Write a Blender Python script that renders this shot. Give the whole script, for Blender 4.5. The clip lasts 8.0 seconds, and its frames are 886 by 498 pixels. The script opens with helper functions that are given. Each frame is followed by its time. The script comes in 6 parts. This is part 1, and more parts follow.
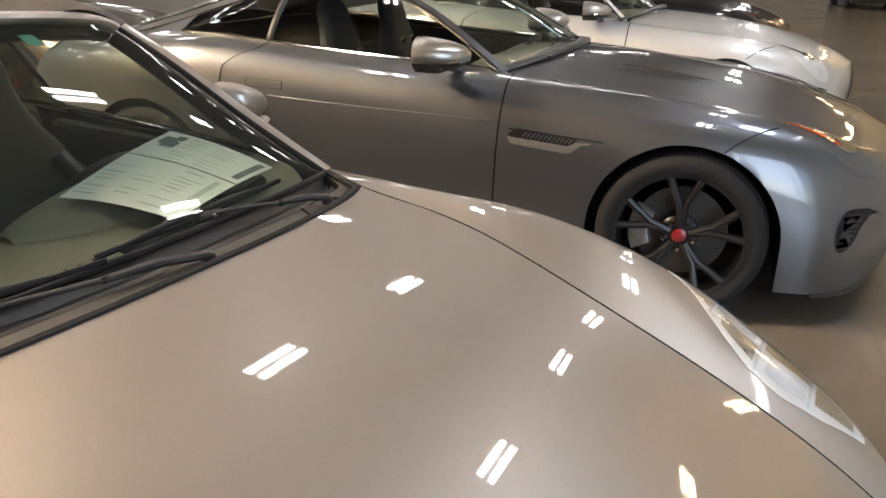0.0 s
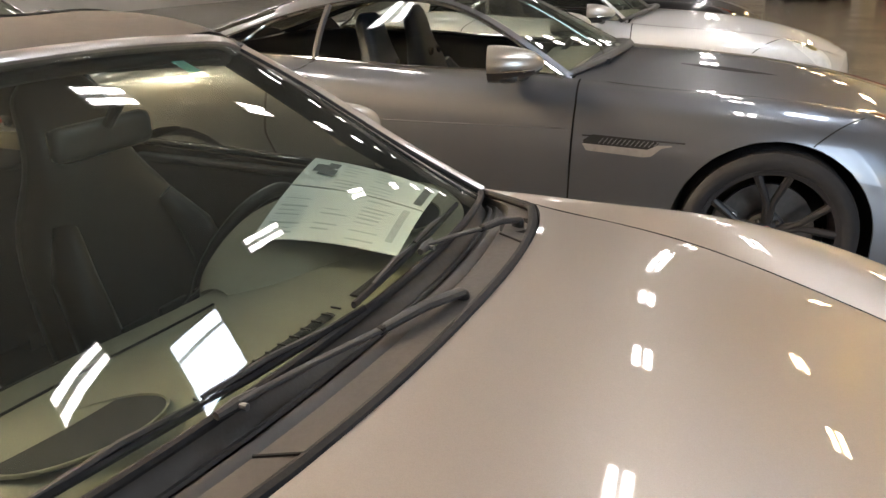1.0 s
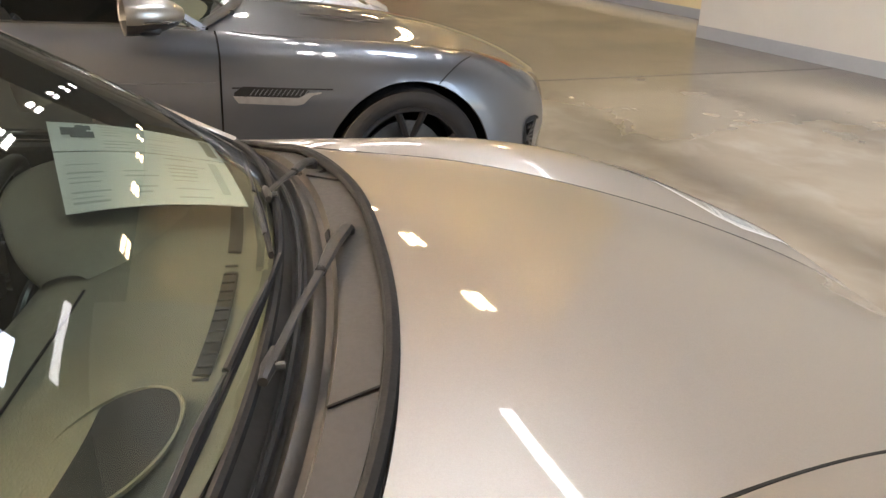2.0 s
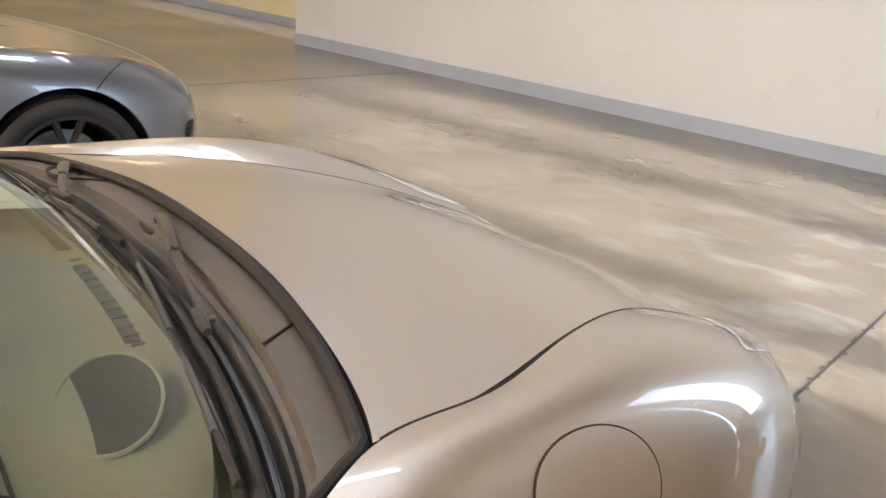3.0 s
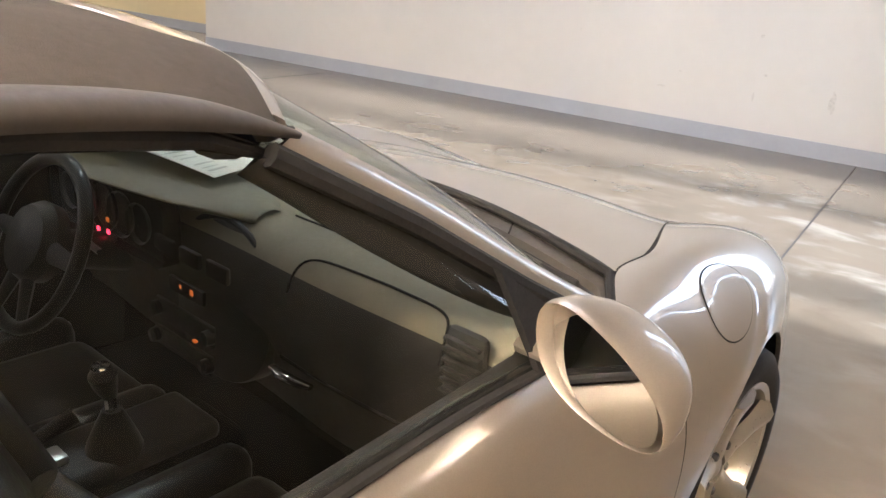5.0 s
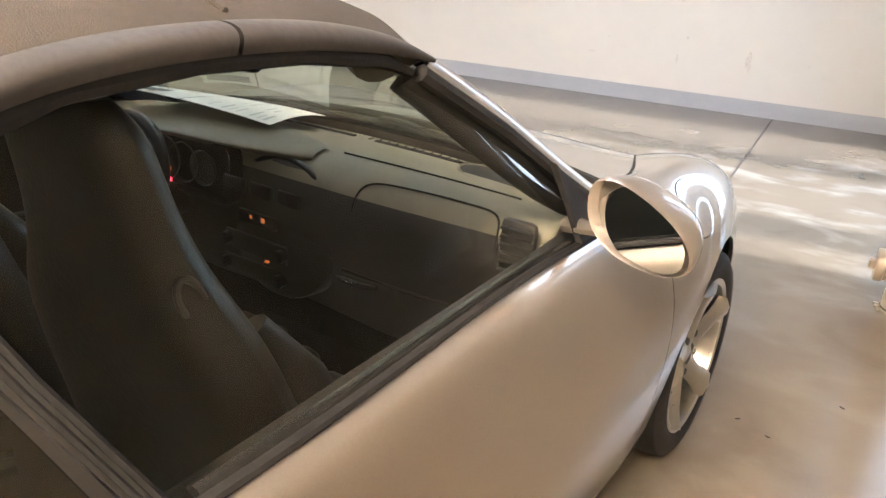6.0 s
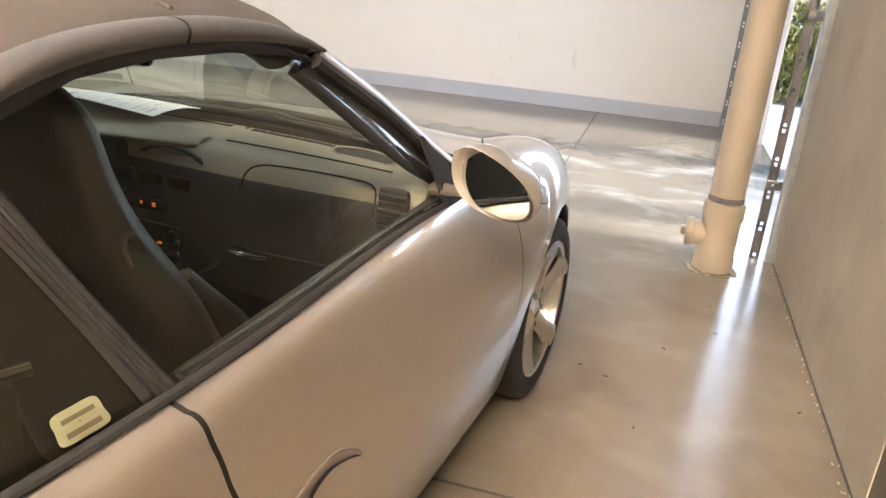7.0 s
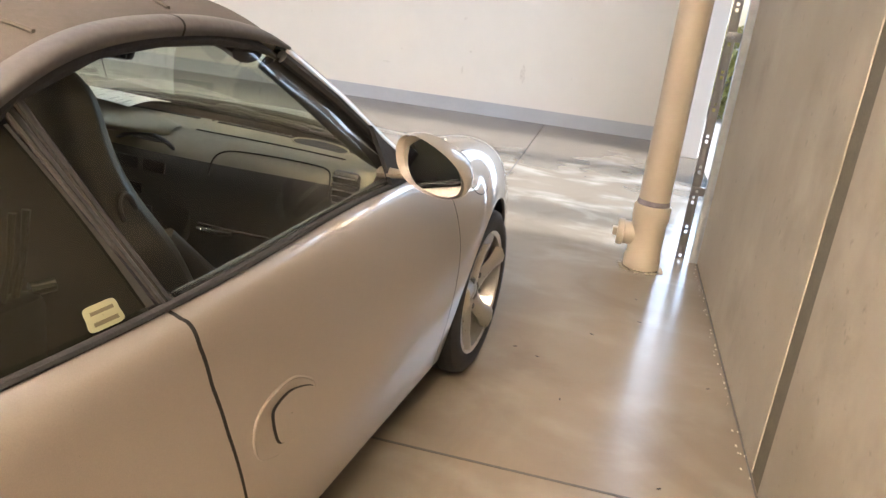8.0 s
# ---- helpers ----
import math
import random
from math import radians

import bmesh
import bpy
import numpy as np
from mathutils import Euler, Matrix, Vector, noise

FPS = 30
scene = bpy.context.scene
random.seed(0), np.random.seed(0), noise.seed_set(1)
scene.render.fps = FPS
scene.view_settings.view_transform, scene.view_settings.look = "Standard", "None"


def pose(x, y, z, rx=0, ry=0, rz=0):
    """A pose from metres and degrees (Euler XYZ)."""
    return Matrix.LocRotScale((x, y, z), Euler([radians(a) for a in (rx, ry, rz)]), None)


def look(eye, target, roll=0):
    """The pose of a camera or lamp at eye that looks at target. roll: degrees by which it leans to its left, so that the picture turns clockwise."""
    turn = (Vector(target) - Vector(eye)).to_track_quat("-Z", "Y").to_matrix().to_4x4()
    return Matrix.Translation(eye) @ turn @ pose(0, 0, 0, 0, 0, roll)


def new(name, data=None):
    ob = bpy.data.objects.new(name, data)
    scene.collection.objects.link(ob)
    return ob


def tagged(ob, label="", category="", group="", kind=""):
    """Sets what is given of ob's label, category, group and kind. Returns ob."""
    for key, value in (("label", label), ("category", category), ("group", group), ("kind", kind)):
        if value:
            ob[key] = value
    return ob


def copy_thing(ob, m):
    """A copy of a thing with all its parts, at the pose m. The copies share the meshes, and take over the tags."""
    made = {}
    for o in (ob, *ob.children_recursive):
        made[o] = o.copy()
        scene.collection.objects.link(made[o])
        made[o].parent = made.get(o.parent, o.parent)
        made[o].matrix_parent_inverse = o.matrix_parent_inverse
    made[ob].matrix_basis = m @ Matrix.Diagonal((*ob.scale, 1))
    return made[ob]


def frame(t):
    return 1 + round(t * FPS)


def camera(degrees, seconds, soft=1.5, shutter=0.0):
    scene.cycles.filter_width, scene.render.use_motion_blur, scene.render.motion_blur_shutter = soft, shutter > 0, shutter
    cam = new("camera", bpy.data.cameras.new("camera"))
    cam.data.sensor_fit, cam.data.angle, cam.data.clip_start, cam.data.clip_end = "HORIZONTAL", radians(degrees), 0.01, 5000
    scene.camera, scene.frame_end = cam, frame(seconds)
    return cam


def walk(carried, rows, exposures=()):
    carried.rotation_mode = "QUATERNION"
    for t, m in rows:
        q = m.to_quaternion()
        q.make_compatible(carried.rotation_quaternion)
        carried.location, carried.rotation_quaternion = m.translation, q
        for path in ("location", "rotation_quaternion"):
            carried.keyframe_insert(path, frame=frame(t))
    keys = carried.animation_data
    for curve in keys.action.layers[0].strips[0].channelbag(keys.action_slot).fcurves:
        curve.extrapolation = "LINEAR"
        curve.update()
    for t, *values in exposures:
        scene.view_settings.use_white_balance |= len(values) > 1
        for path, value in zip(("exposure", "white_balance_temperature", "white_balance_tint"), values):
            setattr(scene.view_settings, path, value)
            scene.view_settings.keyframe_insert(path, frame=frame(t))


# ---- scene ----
cam = camera(59.7, 8.0)
PATH = [
    (0, (0.921, 0.542, 1.413), (-0.808, -0.163, 0.697), 0.6),
    (0.5, (1.042, 0.269, 1.42), (-0.695, -0.37, 0.661), -1.2),
    (1, (0.981, -0.011, 1.4), (-0.802, -0.596, 0.707), -1.9),
    (1.5, (1.02, -0.348, 1.392), (-0.841, -0.477, 0.672), -0.5),
    (2, (1.034, -0.551, 1.36), (-0.718, 0.009, 0.576), 1.2),
    (2.2, (0.973, -0.648, 1.333), (-0.689, 0.154, 0.564), 0.9),
    (3.3, (1.149, -1.102, 1.386), (0.017, 0.383, 0.669), 7.3),
    (3.5, (1.164, -1.193, 1.373), (0.067, 0.311, 0.642), 7.6),
    (4, (1.114, -1.323, 1.377), (0.063, 0.212, 0.642), 6.4),
    (4.5, (0.987, -1.488, 1.367), (-0.027, 0.082, 0.657), 4.0),
    (5, (1.033, -1.81, 1.385), (0.039, -0.215, 0.7), 5.4),
    (5.2, (1.056, -1.927, 1.385), (0.069, -0.331, 0.695), 5.9),
    (6.5, (1.007, -2.347, 1.353), (0.363, -0.604, 0.614), 3.6),
    (7, (1.067, -2.495, 1.372), (0.601, -0.677, 0.682), 5.2),
    (7.5, (1.118, -2.669, 1.389), (0.732, -0.821, 0.729), 6.3),
    (8, (1.164, -2.757, 1.378), (0.809, -0.898, 0.732), 7.2),
]
walk(cam, [(t, look(e, g, r)) for t, e, g, r in PATH], exposures=[(0, 0.85, 6200, 13), (1.0, 1.1, 6250, 13), (2.2, 1.1, 6250, 13), (3.5, 1.15, 6050, 15), (5.0, 1.25, 5950, 15), (6.5, 1.4, 6000, 14), (8.0, 1.25, 5950, 14)])

# ---------------- light ----------------
world = bpy.data.worlds.new("world")
scene.world = world
world.use_nodes = True
wn = world.node_tree
sky = wn.nodes.new("ShaderNodeTexSky")
sky.sky_type = "NISHITA"
sky.sun_disc = False
sky.sun_elevation, sky.sun_rotation = radians(26), radians(90)
wn.links.new(sky.outputs[0], wn.nodes["Background"].inputs[0])
wn.nodes["Background"].inputs[1].default_value = 0.15

sun_data = bpy.data.lights.new("sun", "SUN")
sun_data.energy, sun_data.angle, sun_data.color = 5.0, radians(5), (1, 0.95, 0.87)
sun = new("sun", sun_data)
sun.matrix_world = look((9, 3.87, 4.4), (0, 3.4, 0))

# the sky's light through the open doorway
door_data = bpy.data.lights.new("doorway_light", "AREA")
door_data.shape, door_data.size, door_data.size_y, door_data.energy, door_data.color = "RECTANGLE", 2.8, 3.2, 78.0, (0.70, 0.85, 1.0)
door_light = new("doorway_light", door_data)
door_light.matrix_world = look((2.3, 2.85, 1.9), (0.0, 1.75, 1.5))

# ---------------- materials ----------------


def material(name, color, rough=0.5, metal=0.0, coat=0.0, var=0.0, scale=6.0, bump=0.0, bscale=60.0, alt=None, emit=None, power=0.0, spec=0.5):
    """A node material: base colour varied at two scales by noise, with fine bump."""
    m = bpy.data.materials.new(name)
    m.use_nodes = True
    nt = m.node_tree
    p = nt.nodes["Principled BSDF"]
    p.inputs["Base Color"].default_value = (*color, 1)
    p.inputs["Roughness"].default_value = rough
    p.inputs["Metallic"].default_value = metal
    p.inputs["Coat Weight"].default_value = coat
    p.inputs["Coat Roughness"].default_value = 0.03
    p.inputs["Specular IOR Level"].default_value = spec
    tc = nt.nodes.new("ShaderNodeTexCoord")
    if var:
        n1 = nt.nodes.new("ShaderNodeTexNoise")
        n1.inputs["Scale"].default_value, n1.inputs["Detail"].default_value = scale, 6
        n2 = nt.nodes.new("ShaderNodeTexNoise")
        n2.inputs["Scale"].default_value, n2.inputs["Detail"].default_value = scale * 9, 4
        add = nt.nodes.new("ShaderNodeMath")
        add.operation = "MULTIPLY_ADD"
        add.inputs[1].default_value = 0.35
        nt.links.new(tc.outputs["Object"], n1.inputs["Vector"])
        nt.links.new(tc.outputs["Object"], n2.inputs["Vector"])
        nt.links.new(n2.outputs["Fac"], add.inputs[0])
        nt.links.new(n1.outputs["Fac"], add.inputs[2])
        mr = nt.nodes.new("ShaderNodeMapRange")
        mr.inputs["From Min"].default_value, mr.inputs["From Max"].default_value = 0.38, 1.0
        nt.links.new(add.outputs[0], mr.inputs["Value"])
        mix = nt.nodes.new("ShaderNodeMix")
        mix.data_type = "RGBA"
        mix.inputs[6].default_value = (*color, 1)
        mix.inputs[7].default_value = (*(alt or [c * (1 - var) for c in color]), 1)
        nt.links.new(mr.outputs[0], mix.inputs[0])
        nt.links.new(mix.outputs[2], p.inputs["Base Color"])
        rr = nt.nodes.new("ShaderNodeMapRange")
        rr.inputs["To Min"].default_value, rr.inputs["To Max"].default_value = max(0.02, rough - 0.08), min(1, rough + 0.1)
        nt.links.new(n2.outputs["Fac"], rr.inputs["Value"])
        nt.links.new(rr.outputs[0], p.inputs["Roughness"])
    if bump:
        nb = nt.nodes.new("ShaderNodeTexNoise")
        nb.inputs["Scale"].default_value, nb.inputs["Detail"].default_value = bscale, 5
        bp = nt.nodes.new("ShaderNodeBump")
        bp.inputs["Strength"].default_value, bp.inputs["Distance"].default_value = bump, 0.01
        nt.links.new(tc.outputs["Object"], nb.inputs["Vector"])
        nt.links.new(nb.outputs["Fac"], bp.inputs["Height"])
        nt.links.new(bp.outputs[0], p.inputs["Normal"])
    if emit:
        p.inputs["Emission Color"].default_value = (*emit, 1)
        p.inputs["Emission Strength"].default_value = power
    return m


def glass_material(name, tint, rough=0.0, haze=0.0, film=(0.5, 0.52, 0.45), gloss=0.06):
    """A thin pane: mostly clear, with a mirror-like gloss that grows at grazing angles."""
    m = bpy.data.materials.new(name)
    m.use_nodes = True
    nt = m.node_tree
    nt.nodes.remove(nt.nodes["Principled BSDF"])
    tr = nt.nodes.new("ShaderNodeBsdfTransparent")
    tr.inputs[0].default_value = (*tint, 1)
    gl = nt.nodes.new("ShaderNodeBsdfGlossy")
    gl.inputs["Roughness"].default_value = rough
    lw = nt.nodes.new("ShaderNodeLayerWeight")
    lw.inputs["Blend"].default_value = 0.5
    pw = nt.nodes.new("ShaderNodeMath")
    pw.operation, pw.inputs[1].default_value = "POWER", 4.6
    fr = nt.nodes.new("ShaderNodeMath")
    fr.operation, fr.inputs[1].default_value, fr.inputs[2].default_value = "MULTIPLY_ADD", 0.92, gloss
    mix = nt.nodes.new("ShaderNodeMixShader")
    nt.links.new(lw.outputs["Facing"], pw.inputs[0])
    nt.links.new(pw.outputs[0], fr.inputs[0])
    nt.links.new(fr.outputs[0], mix.inputs[0])
    nt.links.new(tr.outputs[0], mix.inputs[1])
    nt.links.new(gl.outputs[0], mix.inputs[2])
    out = mix.outputs[0]
    if haze:
        # a thin uneven diffuse film that paints in the veil of reflected light
        df = nt.nodes.new("ShaderNodeBsdfDiffuse")
        df.inputs[0].default_value = (*film, 1)
        tc = nt.nodes.new("ShaderNodeTexCoord")
        nz = nt.nodes.new("ShaderNodeTexNoise")
        nz.inputs["Scale"].default_value, nz.inputs["Detail"].default_value = 5, 6
        mr = nt.nodes.new("ShaderNodeMapRange")
        mr.inputs["From Min"].default_value, mr.inputs["From Max"].default_value = 0.2, 0.8
        mr.inputs["To Min"].default_value, mr.inputs["To Max"].default_value = haze * 0.6, haze * 1.4
        nt.links.new(tc.outputs["Object"], nz.inputs["Vector"])
        nt.links.new(nz.outputs["Fac"], mr.inputs["Value"])
        m2 = nt.nodes.new("ShaderNodeMixShader")
        nt.links.new(mr.outputs[0], m2.inputs[0])
        nt.links.new(out, m2.inputs[1])
        nt.links.new(df.outputs[0], m2.inputs[2])
        out = m2.outputs[0]
    nt.links.new(out, nt.nodes["Material Output"].inputs[0])
    return m


def paint_material(name, color, metal=0.75, rough=0.38):
    """Metallic car paint under clear lacquer, with fine flake and a trace of dust."""
    m = material(name, color, rough, metal, 1.0)
    nt = m.node_tree
    p = nt.nodes["Principled BSDF"]
    p.inputs["Coat IOR"].default_value = 1.65
    tc = nt.nodes.new("ShaderNodeTexCoord")
    fl = nt.nodes.new("ShaderNodeTexVoronoi")
    fl.inputs["Scale"].default_value = 900
    du = nt.nodes.new("ShaderNodeTexNoise")
    du.inputs["Scale"].default_value, du.inputs["Detail"].default_value = 3.5, 7
    nt.links.new(tc.outputs["Object"], fl.inputs["Vector"])
    nt.links.new(tc.outputs["Object"], du.inputs["Vector"])
    mix = nt.nodes.new("ShaderNodeMix")
    mix.data_type = "RGBA"
    mix.inputs[6].default_value = (*[c * 0.95 for c in color], 1)
    mix.inputs[7].default_value = (*[min(1, c * 1.05) for c in color], 1)
    nt.links.new(fl.outputs["Color"], mix.inputs[0])
    nt.links.new(mix.outputs[2], p.inputs["Base Color"])
    mr = nt.nodes.new("ShaderNodeMapRange")
    mr.inputs["From Min"].default_value, mr.inputs["From Max"].default_value = 0.45, 0.8
    mr.inputs["To Min"].default_value, mr.inputs["To Max"].default_value = 0.02, 0.07
    nt.links.new(du.outputs["Fac"], mr.inputs["Value"])
    nt.links.new(mr.outputs[0], p.inputs["Coat Roughness"])
    return m


def floor_material():
    """Worn sealed concrete: broad brown clouds, pale scuffed flakes, uneven gloss."""
    m = material("polished_concrete", (0.27, 0.232, 0.183), 0.2)
    nt = m.node_tree
    p = nt.nodes["Principled BSDF"]
    tc = nt.nodes.new("ShaderNodeTexCoord")

    def noise(scale, detail, stretch=(1, 1, 1), distort=0.0):
        mp = nt.nodes.new("ShaderNodeMapping")
        mp.inputs["Scale"].default_value = stretch
        n = nt.nodes.new("ShaderNodeTexNoise")
        n.inputs["Scale"].default_value, n.inputs["Detail"].default_value, n.inputs["Distortion"].default_value = scale, detail, distort
        nt.links.new(tc.outputs["Object"], mp.inputs["Vector"])
        nt.links.new(mp.outputs[0], n.inputs["Vector"])
        return n.outputs["Fac"]

    def ramp(v, a, b, lo, hi):
        r = nt.nodes.new("ShaderNodeMapRange")
        r.interpolation_type = "SMOOTHSTEP"
        for k, x in zip(("From Min", "From Max", "To Min", "To Max"), (a, b, lo, hi)):
            r.inputs[k].default_value = x
        nt.links.new(v, r.inputs["Value"])
        return r.outputs[0]

    def blend(fac, a, b):
        x = nt.nodes.new("ShaderNodeMix")
        x.data_type = "RGBA"
        nt.links.new(fac, x.inputs[0])
        for k, c in ((6, a), (7, b)):
            if isinstance(c, tuple):
                x.inputs[k].default_value = (*c, 1)
            else:
                nt.links.new(c, x.inputs[k])
        return x.outputs[2]
    cloud = noise(0.6, 5, distort=0.3)
    fine = noise(7.0, 7)
    flake = noise(3.2, 8, (0.6, 1.0, 1.0), 0.4)
    col = blend(ramp(cloud, 0.3, 0.72, 0, 1), (0.190, 0.163, 0.126), (0.128, 0.109, 0.084))
    # scuffed pale patches, painted stronger at the doorway to stand in for daylight bands
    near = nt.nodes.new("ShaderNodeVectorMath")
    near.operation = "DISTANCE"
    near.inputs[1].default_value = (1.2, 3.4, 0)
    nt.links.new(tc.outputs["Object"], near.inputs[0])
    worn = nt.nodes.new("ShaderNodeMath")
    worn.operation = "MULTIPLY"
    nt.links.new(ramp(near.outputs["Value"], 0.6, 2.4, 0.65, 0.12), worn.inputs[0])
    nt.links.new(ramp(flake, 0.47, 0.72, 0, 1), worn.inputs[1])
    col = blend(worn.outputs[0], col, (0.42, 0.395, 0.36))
    col = blend(ramp(fine, 0.35, 0.75, 0, 0.3), col, (0.155, 0.132, 0.102))
    col = blend(ramp(noise(1.7, 9, distort=0.7), 0.5, 0.72, 0, 0.5), col, (0.105, 0.087, 0.064))
    nt.links.new(col, p.inputs["Base Color"])
    mul = nt.nodes.new("ShaderNodeMath")
    mul.operation = "MULTIPLY"
    nt.links.new(ramp(noise(0.9, 1), 0.25, 0.75, 0.185, 0.238), mul.inputs[0])
    nt.links.new(ramp(fine, 0.3, 0.7, 0.94, 1.08), mul.inputs[1])
    nt.links.new(mul.outputs[0], p.inputs["Roughness"])
    return m


M_FLOOR = floor_material()
M_WALL = material("white_wall_paint", (0.61, 0.594, 0.558), 0.6, var=0.08, scale=0.7, bump=0.12, bscale=25)
M_BASE = material("grey_blue_skirting_paint", (0.36, 0.38, 0.42), 0.5, var=0.12, scale=3)


def cast_concrete():
    """Formed wall concrete: clouded grey brown, pale vertical runs, small pits."""
    m = material("cast_concrete", (0.34, 0.295, 0.225), 0.7, bump=0.25, bscale=18)
    nt = m.node_tree
    p = nt.nodes["Principled BSDF"]
    tc = nt.nodes.new("ShaderNodeTexCoord")
    col = None
    for stretch, scale, detail, lo, hi, dark, light, most in (((1, 0.7, 0.8), 1.1, 6, 0.3, 0.7, (0.25, 0.215, 0.16), (0.36, 0.315, 0.245), 1.0), ((1, 0.9, 0.75), 2.0, 8, 0.54, 0.74, None, (0.46, 0.41, 0.33), 0.5), ((1, 1.0, 0.9), 2.6, 8, 0.56, 0.76, None, (0.16, 0.135, 0.095), 0.5), ((1, 1, 1), 24, 3, 0.66, 0.76, None, (0.14, 0.12, 0.09), 0.45)):
        mp = nt.nodes.new("ShaderNodeMapping")
        mp.inputs["Scale"].default_value = stretch
        mp.inputs["Location"].default_value = (0, scale, 0)
        n = nt.nodes.new("ShaderNodeTexNoise")
        n.inputs["Scale"].default_value, n.inputs["Detail"].default_value = scale, detail
        r = nt.nodes.new("ShaderNodeMapRange")
        for k, x in zip(("From Min", "From Max", "To Max"), (lo, hi, most)):
            r.inputs[k].default_value = x
        mix = nt.nodes.new("ShaderNodeMix")
        mix.data_type = "RGBA"
        nt.links.new(tc.outputs["Object"], mp.inputs["Vector"])
        nt.links.new(mp.outputs[0], n.inputs["Vector"])
        nt.links.new(n.outputs["Fac"], r.inputs["Value"])
        nt.links.new(r.outputs[0], mix.inputs[0])
        if col is None:
            mix.inputs[6].default_value = (*dark, 1)
        else:
            nt.links.new(col, mix.inputs[6])
        mix.inputs[7].default_value = (*light, 1)
        col = mix.outputs[2]
    nt.links.new(col, p.inputs["Base Color"])
    return m


M_CONC = cast_concrete()
M_YELLOW = material("yellowed_wall_paint", (0.72, 0.62, 0.38), 0.6, var=0.1, scale=0.8)
M_CEIL = material("dark_roof_deck", (0.16, 0.15, 0.14), 0.8, var=0.3, scale=1.0)
M_STEEL = material("galvanised_steel", (0.42, 0.45, 0.48), 0.38, 0.8, var=0.3, scale=22)
M_DARKSTEEL = material("dark_steel", (0.16, 0.16, 0.165), 0.45, 0.6, var=0.3, scale=20)
M_PVC = material("cream_plastic_pipe", (0.34, 0.29, 0.225), 0.42, var=0.14, scale=5, bump=0.05, bscale=40)
M_WJOINT = material("wall_joint_sealant", (0.13, 0.112, 0.075), 0.7, var=0.35, scale=12)
M_JOINT = material("joint_filler", (0.05, 0.045, 0.04), 0.8, var=0.3, scale=30)
M_TUBE = material("lit_lamp_tube", (1, 1, 1), 0.5, emit=(1.0, 0.94, 0.86), power=21.0)
M_WARM = material("warm_fill_panel", (1, 1, 1), 0.5, emit=(1.0, 0.76, 0.50), power=105.0)
M_WARMER = material("bright_warm_lamp_tube", (1, 1, 1), 0.5, emit=(1.0, 0.76, 0.46), power=95.0)
M_GOLD = material("amber_lamp_tube", (1, 1, 1), 0.5, emit=(1.0, 0.70, 0.36), power=28.0)
M_COOL = material("cool_white_lamp_panel", (1, 1, 1), 0.5, emit=(0.80, 0.90, 1.0), power=15.0)
M_STRIP = material("dim_strip_lamp_tube", (1, 1, 1), 0.5, emit=(1.0, 0.96, 0.92), power=6.0)
M_FIXT = material("white_lamp_housing", (0.7, 0.7, 0.7), 0.4, var=0.05, scale=4)
M_PAINT = paint_material("champagne_metallic_paint", (0.40, 0.355, 0.312), 0.78, 0.40)
M_FGREY = paint_material("graphite_grey_metallic_paint", (0.124, 0.13, 0.142), 0.75, 0.36)
M_WHITE = paint_material("silver_white_metallic_paint", (0.66, 0.67, 0.68), 0.4)
M_BLACKP = paint_material("black_car_paint", (0.012, 0.012, 0.013), 0.2, 0.3)
M_REDP = paint_material("red_car_paint", (0.45, 0.02, 0.015), 0.2, 0.3)
M_RUBBER = material("black_rubber", (0.02, 0.02, 0.021), 0.7, var=0.3, scale=40, bump=0.1, bscale=120, spec=0.25)
M_TRIM = material("black_plastic_trim", (0.03, 0.029, 0.028), 0.42, var=0.25, scale=30, bump=0.06, bscale=250)
M_COWL = material("grey_cowl_plastic", (0.058, 0.053, 0.047), 0.5, var=0.25, scale=12, bump=0.05, bscale=200)
M_GAP = material("dark_shut_gap", (0.012, 0.011, 0.01), 0.9, var=0.2, scale=20)
M_RIM = material("silver_alloy", (0.50, 0.48, 0.44), 0.3, 0.9, var=0.1, scale=12)
M_BLKRIM = material("satin_black_alloy", (0.014, 0.014, 0.016), 0.42, 0.2, 0.1, var=0.2, scale=10)
M_DISC = material("brake_disc_steel", (0.13, 0.125, 0.12), 0.45, 0.9, var=0.3, scale=50)
M_CHROME = material("chrome", (0.78, 0.78, 0.77), 0.08, 1.0, var=0.06, scale=8)
M_GLOSSB = material("gloss_black_strip", (0.02, 0.02, 0.021), 0.12, coat=0.6, var=0.2, scale=12)
M_MIRROR = material("mirror_glass", (0.75, 0.78, 0.8), 0.01, 1.0)
M_GLASS = glass_material("clear_green_glass", (0.60, 0.67, 0.60), 0.0, 0.03)
M_TINT = glass_material("smoked_glass", (0.34, 0.35, 0.29), 0.0, 0.014, (0.5, 0.46, 0.33), 0.045)
M_FACET = material("pale_lamp_facet", (0.86, 0.88, 0.90), 0.22, 0.1, 0.5, var=0.15, scale=40)
M_BOWL = material("silver_lamp_bowl", (0.9, 0.9, 0.88), 0.35, 0.0, var=0.25, scale=25)
M_SIDEGL = glass_material("side_glass", (0.62, 0.65, 0.62))
M_DOORGL = glass_material("door_glass", (0.94, 0.95, 0.91), 0.0, 0.003, (0.5, 0.45, 0.34), 0.03)
M_LENS = glass_material("lamp_lens", (0.93, 0.94, 0.95), 0.02)
M_AMBER = material("amber_red_lens", (0.75, 0.12, 0.03), 0.15, coat=0.6, var=0.2, scale=30)
M_TOP = material("brown_black_canvas", (0.055, 0.047, 0.04), 0.85, var=0.3, scale=9, bump=0.3, bscale=600)
M_LINING = material("grey_cloth_lining", (0.018, 0.017, 0.0165), 0.9, var=0.2, scale=30, bump=0.1, bscale=500)
